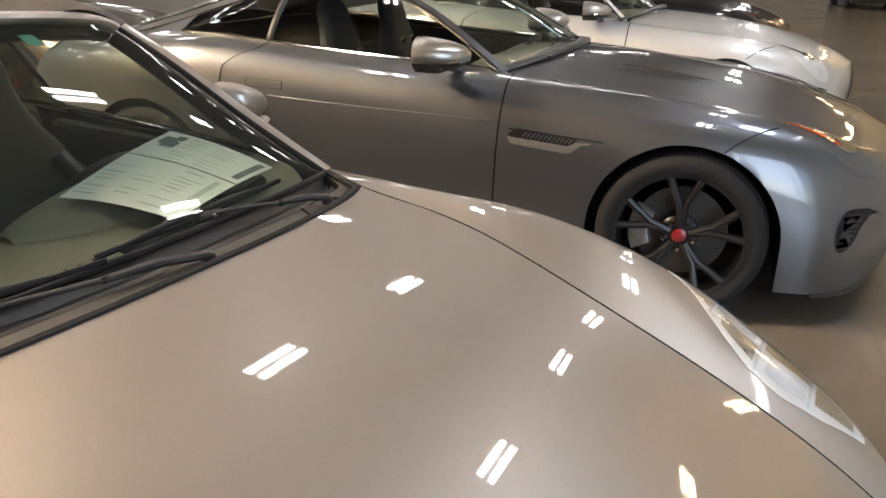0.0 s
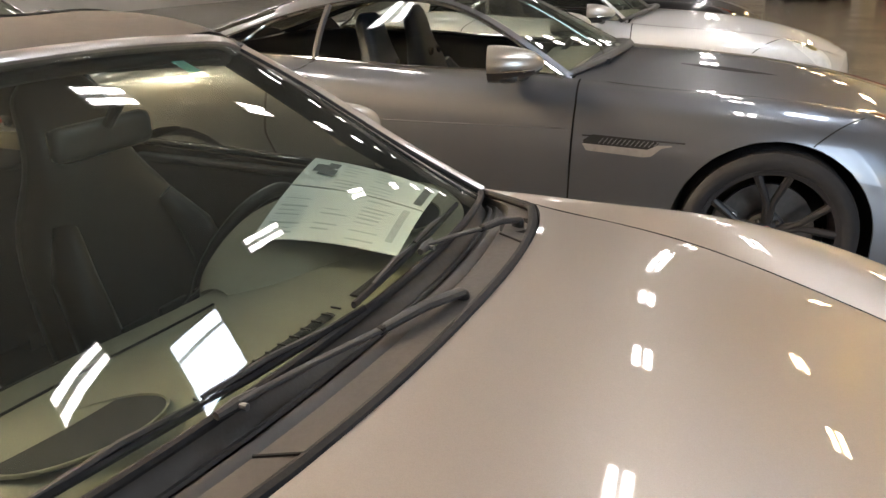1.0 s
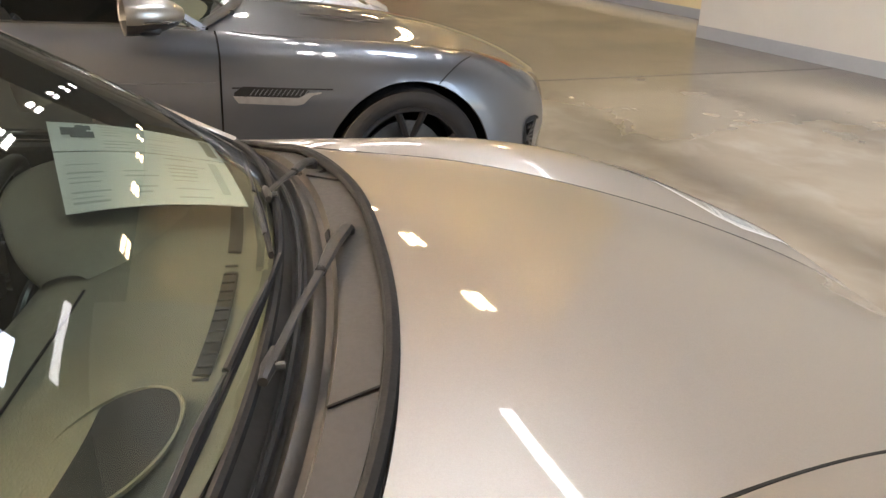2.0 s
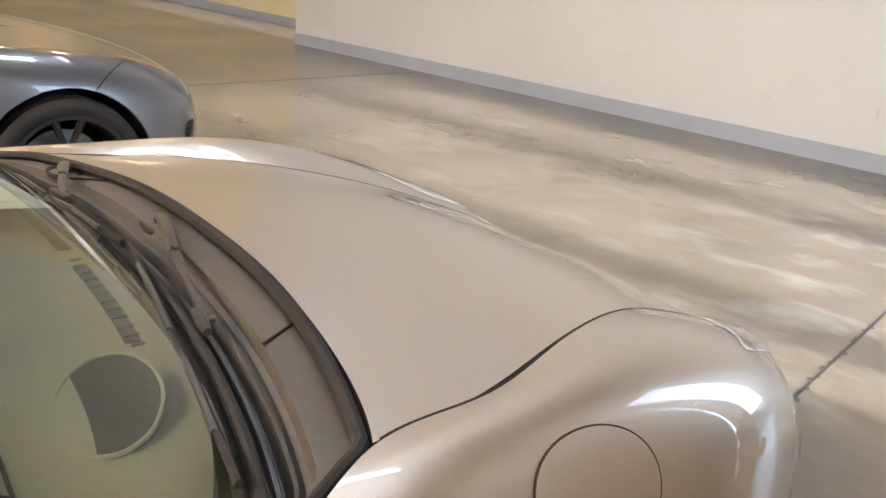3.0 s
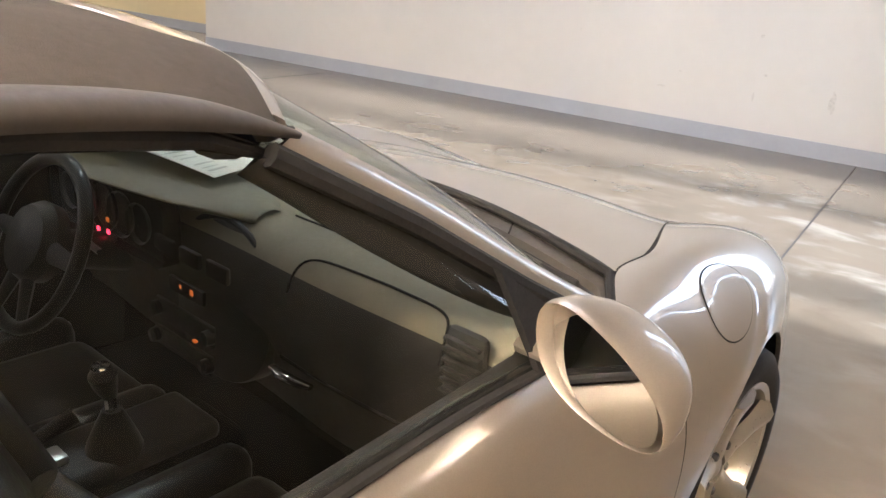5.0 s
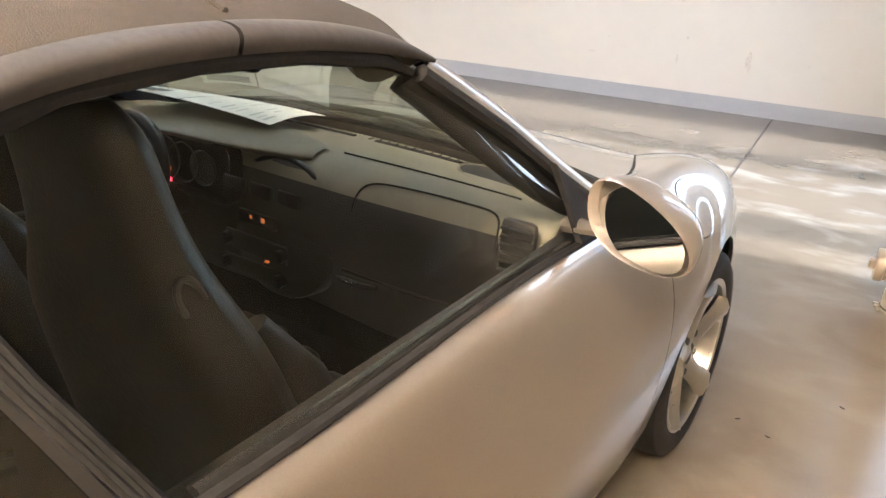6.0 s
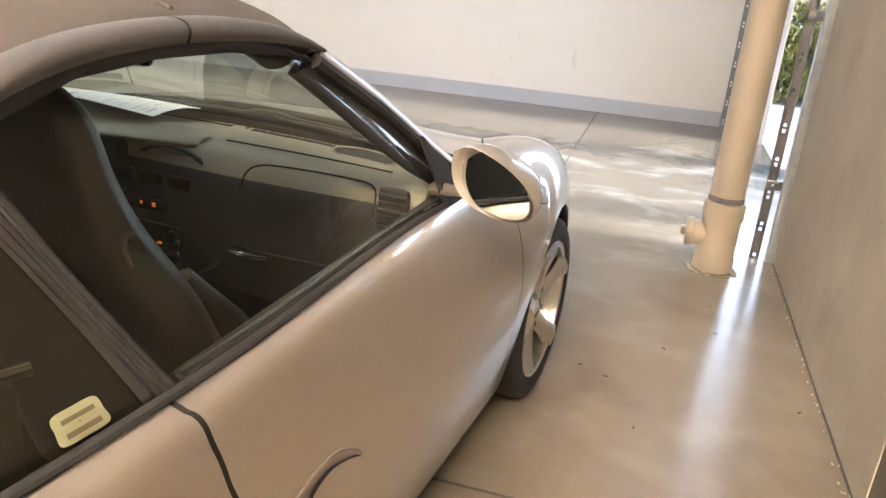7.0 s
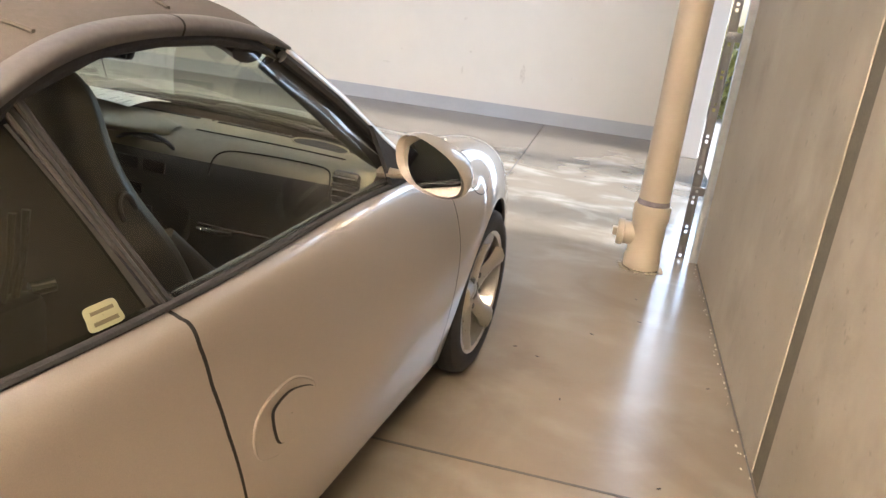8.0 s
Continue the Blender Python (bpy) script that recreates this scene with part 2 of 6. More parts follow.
M_SEAL = material("weathered_rubber_seal", (0.06, 0.056, 0.056), 0.6, var=0.25, scale=10, bump=0.06, bscale=90)
M_LEATH = material("black_leather", (0.016, 0.0145, 0.013), 0.33, var=0.3, scale=14, bump=0.07, bscale=120)
# one dashboard plastic in two tones, with lit top and shaded front painted in
M_DASHLIT = material("lit_grained_dashboard", (0.22, 0.208, 0.15), 0.55, var=0.2, scale=10, bump=0.2, bscale=350)
M_DASHSHADE = material("shaded_lower_dashboard", (0.018, 0.017, 0.016), 0.5, var=0.2, scale=10, bump=0.2, bscale=350)
M_CARPET = material("dark_carpet", (0.016, 0.015, 0.013), 0.95, var=0.4, scale=60, bump=0.4, bscale=500)
M_PAPER = material("printed_sheet", (0.78, 0.82, 0.78), 0.7, var=0.05, scale=8)
M_INK = material("grey_print", (0.56, 0.60, 0.57), 0.7, var=0.2, scale=60)
M_INKD = material("dark_print", (0.16, 0.18, 0.18), 0.7, var=0.5, scale=90)
M_STICK = material("cream_sticker", (0.25, 0.255, 0.165), 0.5, var=0.06, scale=30)
M_STICKD = material("sticker_print", (0.09, 0.08, 0.045), 0.5, var=0.1, scale=50)
M_LEDR = material("red_pilot_light", (0.3, 0.01, 0.01), 0.4, emit=(1, 0.03, 0.06), power=2.0)
M_LEDO = material("orange_display", (0.2, 0.05, 0.01), 0.4, emit=(1, 0.22, 0.03), power=0.2)
M_REDCAP = material("red_hub_badge", (0.28, 0.015, 0.02), 0.3, coat=0.5, var=0.2, scale=40)
M_CALIPER = material("bare_caliper_metal", (0.36, 0.34, 0.32), 0.4, 0.7, var=0.3, scale=40)
M_LEAF = material("hedge_leaf", (0.12, 0.17, 0.04), 0.6, var=0.6, scale=5, alt=(0.36, 0.31, 0.08))
M_ASPH = material("sunlit_pavement", (0.55, 0.53, 0.50), 0.85, var=0.2, scale=2, bump=0.2, bscale=30)

# ---------------- mesh helpers ----------------


def link(name, me, mat, parent=None, label=""):
    ob = new(name, me)
    if mat and not me.materials:
        me.materials.append(mat)
    if parent:
        ob.parent = parent
    if label:
        ob["label"] = label
    return ob


def part(name, bm, mat, parent=None, label="", smooth=40):
    """One bmesh as one mesh object under a thing or part."""
    me = bpy.data.meshes.new(name)
    bmesh.ops.recalc_face_normals(bm, faces=bm.faces[:])
    bm.to_mesh(me)
    bm.free()
    if smooth:
        me.shade_smooth()
        me.set_sharp_from_angle(angle=radians(smooth))
    return link(name, me, mat, parent, label)


def thing(name, label, category, m=None, group="", kind=""):
    ob = new(name)
    ob.empty_display_size = 0.1
    if m is not None:
        ob.matrix_world = m
    return tagged(ob, label, category, group, kind)


def box(sx, sy, sz, at=(0, 0, 0), bevel=0.0, segs=2, m=None, bm=None):
    """A box with rounded edges, centred at a point."""
    bm = bm or bmesh.new()
    r = bmesh.ops.create_cube(bm, size=1)
    mm = (m or Matrix.Identity(4)) @ Matrix.Translation(at) @ Matrix.Diagonal((sx, sy, sz, 1))
    bmesh.ops.transform(bm, matrix=mm, verts=r["verts"])
    if bevel:
        es = list({e for v in r["verts"] for e in v.link_edges})
        bmesh.ops.bevel(bm, geom=es, offset=bevel, segments=segs, affect="EDGES", profile=0.5)
    return bm


def lathe(profile, segs=40, bm=None, m=None, close=True):
    """Revolve (r, h) pairs about the z axis."""
    bm = bm or bmesh.new()
    rings = []
    for r, h in profile:
        ring = [bm.verts.new((r * math.cos(2 * math.pi * i / segs), r * math.sin(2 * math.pi * i / segs), h)) for i in range(segs)]
        rings.append(ring)
    for a, b in zip(rings, rings[1:]):
        for i in range(segs):
            bm.faces.new((a[i], a[(i + 1) % segs], b[(i + 1) % segs], b[i]))
    if close:
        for ring in (rings[0], rings[-1]):
            bm.faces.new(ring)
    if m is not None:
        bmesh.ops.transform(bm, matrix=m, verts=[v for ring in rings for v in ring])
    return bm


def tube(points, radius, segs=10, bm=None, flat=1.0, closed=False):
    """Sweep a round (or flattened) section along points; radius may be a list."""
    bm = bm or bmesh.new()
    pts = [Vector(p) for p in points]
    rad = radius if isinstance(radius, (list, tuple)) else [radius] * len(pts)
    rings, side = [], None
    for i, p in enumerate(pts):
        d = (pts[(i + 1) % len(pts)] - pts[i - 1]) if closed or 0 < i < len(pts) - 1 else (pts[1] - pts[0] if i == 0 else pts[-1] - pts[-2])
        d.normalize()
        if side is None:
            side = d.orthogonal().normalized() if abs(d.z) > 0.95 else d.cross(Vector((0, 0, 1))).normalized()
        side = (side - d * side.dot(d)).normalized()
        up = side.cross(d)
        rings.append([bm.verts.new(p + (side * math.cos(2 * math.pi * k / segs) + up * math.sin(2 * math.pi * k / segs) * flat) * rad[i]) for k in range(segs)])
    pairs = list(zip(rings, rings[1:])) + ([(rings[-1], rings[0])] if closed else [])
    for a, b in pairs:
        for k in range(segs):
            bm.faces.new((a[k], a[(k + 1) % segs], b[(k + 1) % segs], b[k]))
    if not closed:
        bm.faces.new(rings[0])
        bm.faces.new(rings[-1])
    return bm


def extrude_outline(outline, depth, bevel=0.0, m=None, bm=None):
    """A flat outline of (x, y) pairs, thickened along z, with softened rims."""
    bm = bm or bmesh.new()
    vs = [bm.verts.new((x, y, 0)) for x, y in outline]
    f = bm.faces.new(vs)
    r = bmesh.ops.extrude_face_region(bm, geom=[f])
    top = [e for e in r["geom"] if isinstance(e, bmesh.types.BMVert)]
    bmesh.ops.translate(bm, vec=(0, 0, depth), verts=top)
    if bevel:
        es = [e for e in bm.edges if all(v in top for v in e.verts)]
        bmesh.ops.bevel(bm, geom=es, offset=bevel, segments=2, affect="EDGES", profile=0.5)
    if m is not None:
        bmesh.ops.transform(bm, matrix=m, verts=bm.verts[:])
    return bm


def weights(n, t):
    """Weights of n evenly spaced knots in a natural cubic spline at t (0 to n - 1)."""
    A, B = np.eye(n), np.zeros((n, n))
    for i in range(1, n - 1):
        A[i, i - 1:i + 2] = 1, 4, 1
        B[i, i - 1:i + 2] = 6, -12, 6
    M = np.linalg.solve(A, B)
    t = np.clip(np.asarray(t, float), 0, n - 1)
    k = np.minimum(t.astype(int), n - 2)
    f = (t - k)[..., None]
    E = np.eye(n)
    return E[k] * (1 - f) + E[k + 1] * f + M[k] * ((1 - f) ** 3 - (1 - f)) / 6 + M[k + 1] * (f ** 3 - f) / 6


class Loft:
    """A smooth surface through a net of points: stations along u, lines along v."""

    def __init__(self, net):
        self.net = np.array(net, float)
        self.nu, self.nv = self.net.shape[:2]

    def at(self, u, v):
        u, v = np.broadcast_arrays(np.asarray(u, float), np.asarray(v, float))
        return np.einsum("...i,...j,ijk->...k", weights(self.nu, u), weights(self.nv, v), self.net)

    def normal(self, u, v):
        h = 0.02
        u, v = np.broadcast_arrays(np.asarray(u, float), np.asarray(v, float))
        du = self.at(np.minimum(u + h, self.nu - 1), v) - self.at(np.maximum(u - h, 0), v)
        dv = self.at(u, np.minimum(v + h, self.nv - 1)) - self.at(u, np.maximum(v - h, 0))
        n = np.cross(du, dv)
        return n / np.maximum(np.linalg.norm(n, axis=-1, keepdims=True), 1e-9)

    def u_at_y(self, y, v):
        """The u at which the line v passes y (y falls as u grows)."""
        us = np.linspace(0, self.nu - 1, 600)
        ys = self.at(us, np.full_like(us, v))[:, 1]
        return float(np.interp(-y, -ys, us))

    def sheet(self, name, U, V, mat, parent, mirror=False, lift=0.0, label="", thick=0.0, flush=()):
        """The surface over a grid of parameters, with its true normals; lift moves it outwards, thick turns its rim in."""
        U, V = np.asarray(U, float), np.asarray(V, float)
        P, N = self.at(U, V), self.normal(U, V)
        out = P - np.stack((0 * P[..., 0], P[..., 1], 0 * P[..., 2] + 0.45), -1)
        if (N * out).sum() < 0:
            N = -N
        P = P + N * lift
        if thick:
            def rim(a):
                a = np.concatenate(([] if "u0" in flush else [a[:1]]) + [a] + ([] if "u1" in flush else [a[-1:]]), axis=0)
                return np.concatenate(([] if "v0" in flush else [a[:, :1]]) + [a] + ([] if "v1" in flush else [a[:, -1:]]), axis=1)
            P, N = rim(P), rim(N)
            for k, sl in (("u0", (0, slice(None))), ("u1", (-1, slice(None))), ("v0", (slice(None), 0)), ("v1", (slice(None), -1))):
                if k in flush:
                    continue
                P[sl] = P[sl] - N[sl] * thick
        if mirror:
            P, N = P * (-1, 1, 1), N * (-1, 1, 1)
        a, b = P.shape[:2]
        idx = np.arange(a * b).reshape(a, b)
        q = np.stack((idx[:-1, :-1], idx[1:, :-1], idx[1:, 1:], idx[:-1, 1:]), -1).reshape(-1, 4)
        f = P.reshape(-1, 3)[q]
        if (np.cross(f[:, 2] - f[:, 0], f[:, 3] - f[:, 1]) * N.reshape(-1, 3)[q[:, 0]]).sum() < 0:
            q = q[:, ::-1]
        me = bpy.data.meshes.new(name)
        me.from_pydata(P.reshape(-1, 3).tolist(), [], q.tolist())
        me.validate()
        if thick:
            me.materials.append(mat)
            me.materials.append(M_GAP)
            rimf = np.zeros((a - 1, b - 1), int)
            for k, sl in (("u0", (0, slice(None))), ("u1", (-1, slice(None))), ("v0", (slice(None), 0)), ("v1", (slice(None), -1))):
                if k not in flush:
                    rimf[sl] = 1
            me.polygons.foreach_set("material_index", rimf.ravel().astype(np.int32))
        me.shade_smooth()
        if len(me.vertices) == a * b:
            me.normals_split_custom_set_from_vertices(N.reshape(-1, 3).tolist())
        return link(name, me, mat, parent, label)

# ---------------- the building ----------------


def slab(name, x0, x1, y0, y1, z0, z1, mat, label, category, bevel=0.0):
    ob = part(name, box(x1 - x0, y1 - y0, z1 - z0, ((x0 + x1) / 2, (y0 + y1) / 2, (z0 + z1) / 2), bevel), mat, smooth=0)
    return tagged(ob, label, category, kind="structure")


WALL_Y, WALL_X, EDGE_X, ROOF = 6.15, 1.82, -8.0, 7.8
JAMB, JAMB_FAR = 1.86, 5.42
slab("floor", -40, WALL_X + 0.3, -22, 9, -0.3, 0, M_FLOOR, "polished brown grey concrete floor with worn patches and painted daylight at the doorway", "floor")
slab("ground", WALL_X + 0.3, 60, -60, 80, -0.36, -0.01, M_ASPH, "sunlit pale pavement outside the door", "ground")
TURN = Matrix.Translation((0.458, WALL_Y, 0)) @ pose(0, 0, 0, 0, 0, 2.4) @ Matrix.Translation((-0.458, -WALL_Y, 0))
north = slab("wall_north", EDGE_X, WALL_X - 0.012, WALL_Y, WALL_Y + 0.3, 0, ROOF, M_WALL, "white painted wall with scuffs and filler marks", "wall")
slab("wall_recess", -40, EDGE_X, WALL_Y + 0.9, WALL_Y + 1.2, 0, ROOF, M_YELLOW, "yellowed painted wall under warm lamps", "wall")
north_base = slab("baseboard", EDGE_X, WALL_X, WALL_Y - 0.012, WALL_Y, 0, 0.155, M_BASE, "grey blue painted skirting band", "skirting")
slab("baseboard", -40, EDGE_X, WALL_Y + 0.888, WALL_Y + 0.9, 0, 0.15, M_BASE, "grey blue painted skirting band", "skirting")
for ob in (north, north_base):
    ob.data.transform(TURN)
slab("wall_west", -40.3, -40, -22, 9, 0, ROOF, M_WALL, "plain pale end wall", "wall")
slab("wall_south", -40, WALL_X, -22.3, -22, 0, ROOF, M_WALL, "plain pale back wall", "wall")
slab("ceiling", -40, WALL_X + 0.3, -22, 9, ROOF, ROOF + 0.2, M_CEIL, "dark roof deck of the hall", "ceiling")
# the cast wall beside the car: panels with an open joint between them
slab("wall_east", WALL_X, WALL_X + 0.28, -0.41, JAMB - 0.06, 0, ROOF, M_CONC, "cast grey concrete wall panel with stains", "wall", 0.006)
slab("wall_east", WALL_X, WALL_X + 0.28, -22, -0.53, 0, ROOF, M_CONC, "cast grey concrete wall panel with stains", "wall", 0.006)
slab("wall_joint", WALL_X + 0.004, WALL_X + 0.1, -0.53, -0.41, 0, ROOF, M_WJOINT, "recessed dark joint between wall panels", "joint")
slab("wall_east", WALL_X, WALL_X + 0.28, JAMB_FAR, WALL_Y + 0.3, 0, ROOF, M_WALL, "white painted wall return beside the doorway", "wall", 0.006)
slab("wall_lintel", WALL_X, WALL_X + 0.28, JAMB - 0.06, JAMB_FAR, 3.6, ROOF, M_CONC, "concrete lintel over the doorway", "wall")
# saw cuts in the slab
for x0, x1, y0, y1 in ((0.452, 0.464, -22, WALL_Y - 0.014), (-40, WALL_X, -0.712, -0.702), (-5.6, -5.588, -22, WALL_Y - 0.3)):
    slab("floor_joint", x0, x1, y0, y1, -0.01, 0.0015, M_JOINT, "dark saw cut joint in the floor", "joint")

# ceiling lamps: twin tubes in rows


def strip_lamp(m, tubes=M_TUBE, label="lit twin tube ceiling lamp with white housing"):
    t = thing("ceiling_lamp", label, "lamp", m, "hall ceiling lamps")
    part("housing", box(1.24, 0.5, 0.06, (0, 0, 0.05), 0.012), M_FIXT, t)
    for y in (-0.13, 0.13):
        part("tube", box(1.16, 0.15, 0.02, (0, y, 0.01), 0.006), tubes, t)
    for x in (-0.5, 0.5):
        part("hanger", tube([(x, 0, 0.07), (x, 0, ROOF - m.translation.z + 0.02)], 0.006, 6), M_STEEL, t)
    return t


LAMP_Z = 7.0
first = None
for i in range(7):
    for j in range(6):
        m = pose(-1.0 - 5.1 * i, 1.3 - 4.5 * j, LAMP_Z)
        if first is None:
            first = strip_lamp(m)
        else:
            copy_thing(first, m)
for i in range(2, 7):
    strip_lamp(pose(-1.0 - 5.1 * i, 5.8, LAMP_Z), M_GOLD, "lit amber twin tube ceiling lamp over the recess")
strip_lamp(pose(-0.4, -4.6, 4.6), M_WARMER, "lit warm twin tube lamp hung low")
# unseen warm panel added behind the convertible to brighten the floor and door side
glow = thing("fill_panel", "added unseen warm fill panel hung low on rods", "lamp", pose(0.75, -5.9, 4.6))
part("housing", box(2.3, 1.3, 0.06, (0, 0, 0.05), 0.012), M_FIXT, glow)
for x in (-0.55, 0.55):
    part("lit_panel", box(1.02, 1.16, 0.02, (x, 0, 0.01), 0.005), M_WARM, glow)
for x in (-0.9, 0.9):
    part("hanger", tube([(x, 0, 0.07), (x, 0, ROOF - 4.58)], 0.006, 6), M_STEEL, glow)
strip = thing("ceiling_strip_lamp", "lit long white strip lamp hung from the ceiling", "lamp", pose(-4.9, 4.3, LAMP_Z))
part("housing", box(2.7, 0.3, 0.06, (0, 0, 0.05), 0.012), M_FIXT, strip)
part("tube", box(2.6, 0.2, 0.02, (0, 0, 0.01), 0.006), M_STRIP, strip)
for x in (-1.1, 1.1):
    part("hanger", tube([(x, 0, 0.07), (x, 0, ROOF - LAMP_Z + 0.02)], 0.006, 6), M_STEEL, strip)
panel = thing("ceiling_panel_lamp", "lit cool white double panel ceiling lamp", "lamp", pose(-3.3, 2.75, LAMP_Z))
part("housing", box(1.4, 1.3, 0.06, (0, 0, 0.05), 0.012), M_FIXT, panel)
part("lit_panel", box(1.3, 0.85, 0.02, (0, 0.18, 0.01), 0.005), M_COOL, panel)
part("lit_panel", box(1.3, 0.28, 0.02, (0, -0.46, 0.01), 0.005), M_COOL, panel)
for x in (-0.5, 0.5):
    part("hanger", tube([(x, 0, 0.07), (x, 0, ROOF - LAMP_Z + 0.02)], 0.006, 6), M_STEEL, panel)

# ---------------- cars: common parts ----------------


def wheel(parent, at, side, radius, rim, width, kind):
    """A wheel on its axle: tyre, rim with spokes, disc, caliper, bolts and cap. side: +1 faces +x."""
    w = new("wheel")
    w.parent = parent
    w.matrix_basis = Matrix.Translation(at) @ pose(0, 0, 0, 0, 90 * side, 0) @ pose(0, 0, 0, 0, 0, 90)
    hw = width / 2
    prof = [(rim * 0.97, -hw * 0.9), (rim + 0.012, -hw), (radius - 0.03, -hw * 1.04), (radius - 0.008, -hw * 0.9), (radius, -hw * 0.6)]
    for k in range(-2, 3):
        prof += [(radius, k * 0.036 - 0.012), (radius - 0.006, k * 0.036 - 0.01), (radius - 0.006, k * 0.036 - 0.004), (radius, k * 0.036 - 0.002)]
    prof += [(radius, hw * 0.6), (radius - 0.008, hw * 0.9), (radius - 0.03, hw * 1.04), (rim + 0.03, hw * 1.05), (rim + 0.012, hw), (rim * 0.97, hw * 0.9)]
    part("tyre", lathe(prof, 64, close=False), M_RUBBER, w)
    rm = M_BLKRIM if kind == "black" else M_RIM
    prof = [(rim * 0.985, -hw * 0.9), (rim * 0.94, -hw * 0.5), (rim * 0.93, hw * 0.5), (rim * 0.965, hw * 0.8), (rim + 0.006, hw * 0.92), (rim + 0.006, hw * 1.0), (rim - 0.012, hw * 0.97), (rim * 0.93, hw * 0.6)]
    part("rim", lathe(prof, 64, close=False), rm, w)
    part("brake_disc", lathe([(0.06, -0.02), (rim * 0.72, -0.02), (rim * 0.72, 0.006), (0.06, 0.006)], 48, close=False), M_DISC, w)
    part("caliper", extrude_outline([(rim * 0.8 * math.cos(a), rim * 0.8 * math.sin(a)) for a in np.linspace(2.6, 3.6, 8)] + [(rim * 0.48 * math.cos(a), rim * 0.48 * math.sin(a)) for a in np.linspace(3.6, 2.6, 8)], 0.05, 0.008), M_CALIPER, w)
    n = 5
    for k in range(n):
        a = 2 * math.pi * k / n + 0.3
        if kind == "black":
            for off in (-0.24, 0.24):
                bm = tube([(0.045 * math.cos(a), 0.045 * math.sin(a), hw * 0.55), (rim * 0.5 * math.cos(a + off * 0.35), rim * 0.5 * math.sin(a + off * 0.35), hw * 0.72), (rim * 0.97 * math.cos(a + off), rim * 0.97 * math.sin(a + off), hw * 0.86)], [0.022, 0.014, 0.018], 8, flat=1.0)
                part("spoke", bm, rm, w)
        else:
            tw = 0.14
            bm = tube([(0.04 * math.cos(a), 0.04 * math.sin(a), hw * 0.5), (rim * 0.4 * math.cos(a + tw * 0.4), rim * 0.4 * math.sin(a + tw * 0.4), hw * 0.62), (rim * 0.72 * math.cos(a + tw * 0.8), rim * 0.72 * math.sin(a + tw * 0.8), hw * 0.78), (rim * 0.98 * math.cos(a + tw), rim * 0.98 * math.sin(a + tw), hw * 0.9)], [0.05, 0.036, 0.036, 0.052], 8, flat=0.55)
            part("spoke", bm, rm, w)
        b = a + math.pi / n
        part("wheel_bolt", lathe([(0.011, 0), (0.011, 0.018), (0.008, 0.022)], 6, m=Matrix.Translation((0.062 * math.cos(b), 0.062 * math.sin(b), hw * 0.55))), M_CHROME if kind == "black" else M_DARKSTEEL, w)
    part("hub", lathe([(0.08, hw * 0.1), (0.08, hw * 0.45), (0.066, hw * 0.56), (0.036, hw * 0.6)], 32), rm, w)
    part("hub_cap", lathe([(0.03, hw * 0.6), (0.03, hw * 0.68), (0.018, hw * 0.73), (0.0, hw * 0.74)], 24, close=False), M_REDCAP if kind == "black" else M_RIM, w)
    return w


def low_limit(side, us, cy, cz, r):
    """For each u the largest v that stays above a wheel arch."""
    vs = np.linspace(0, side.nv - 1, 400)
    out = []
    for u in us:
        p = side.at(np.full_like(vs, u), vs)
        inside = (p[:, 1] - cy) ** 2 + (np.maximum(p[:, 2], cz) - cz) ** 2 < r * r
        inside &= vs > 1.2
        out.append(vs[inside.argmax()] if inside.any() else side.nv - 1)
    return np.array(out)


def grid(u0, u1, v0, v1, n, k):
    """Parameters between two edges: each edge a number or an array along the other way."""
    s = np.linspace(0, 1, n)[:, None]
    t = np.linspace(0, 1, k)[None, :]
    v0a, v1a = (np.asarray(e, float).reshape(-1, 1) if np.ndim(e) else e for e in (v0, v1))
    u0a, u1a = (np.asarray(e, float).reshape(1, -1) if np.ndim(e) else e for e in (u0, u1))
    return u0a + (u1a - u0a) * s + 0 * t, v0a + (v1a - v0a) * t + 0 * s


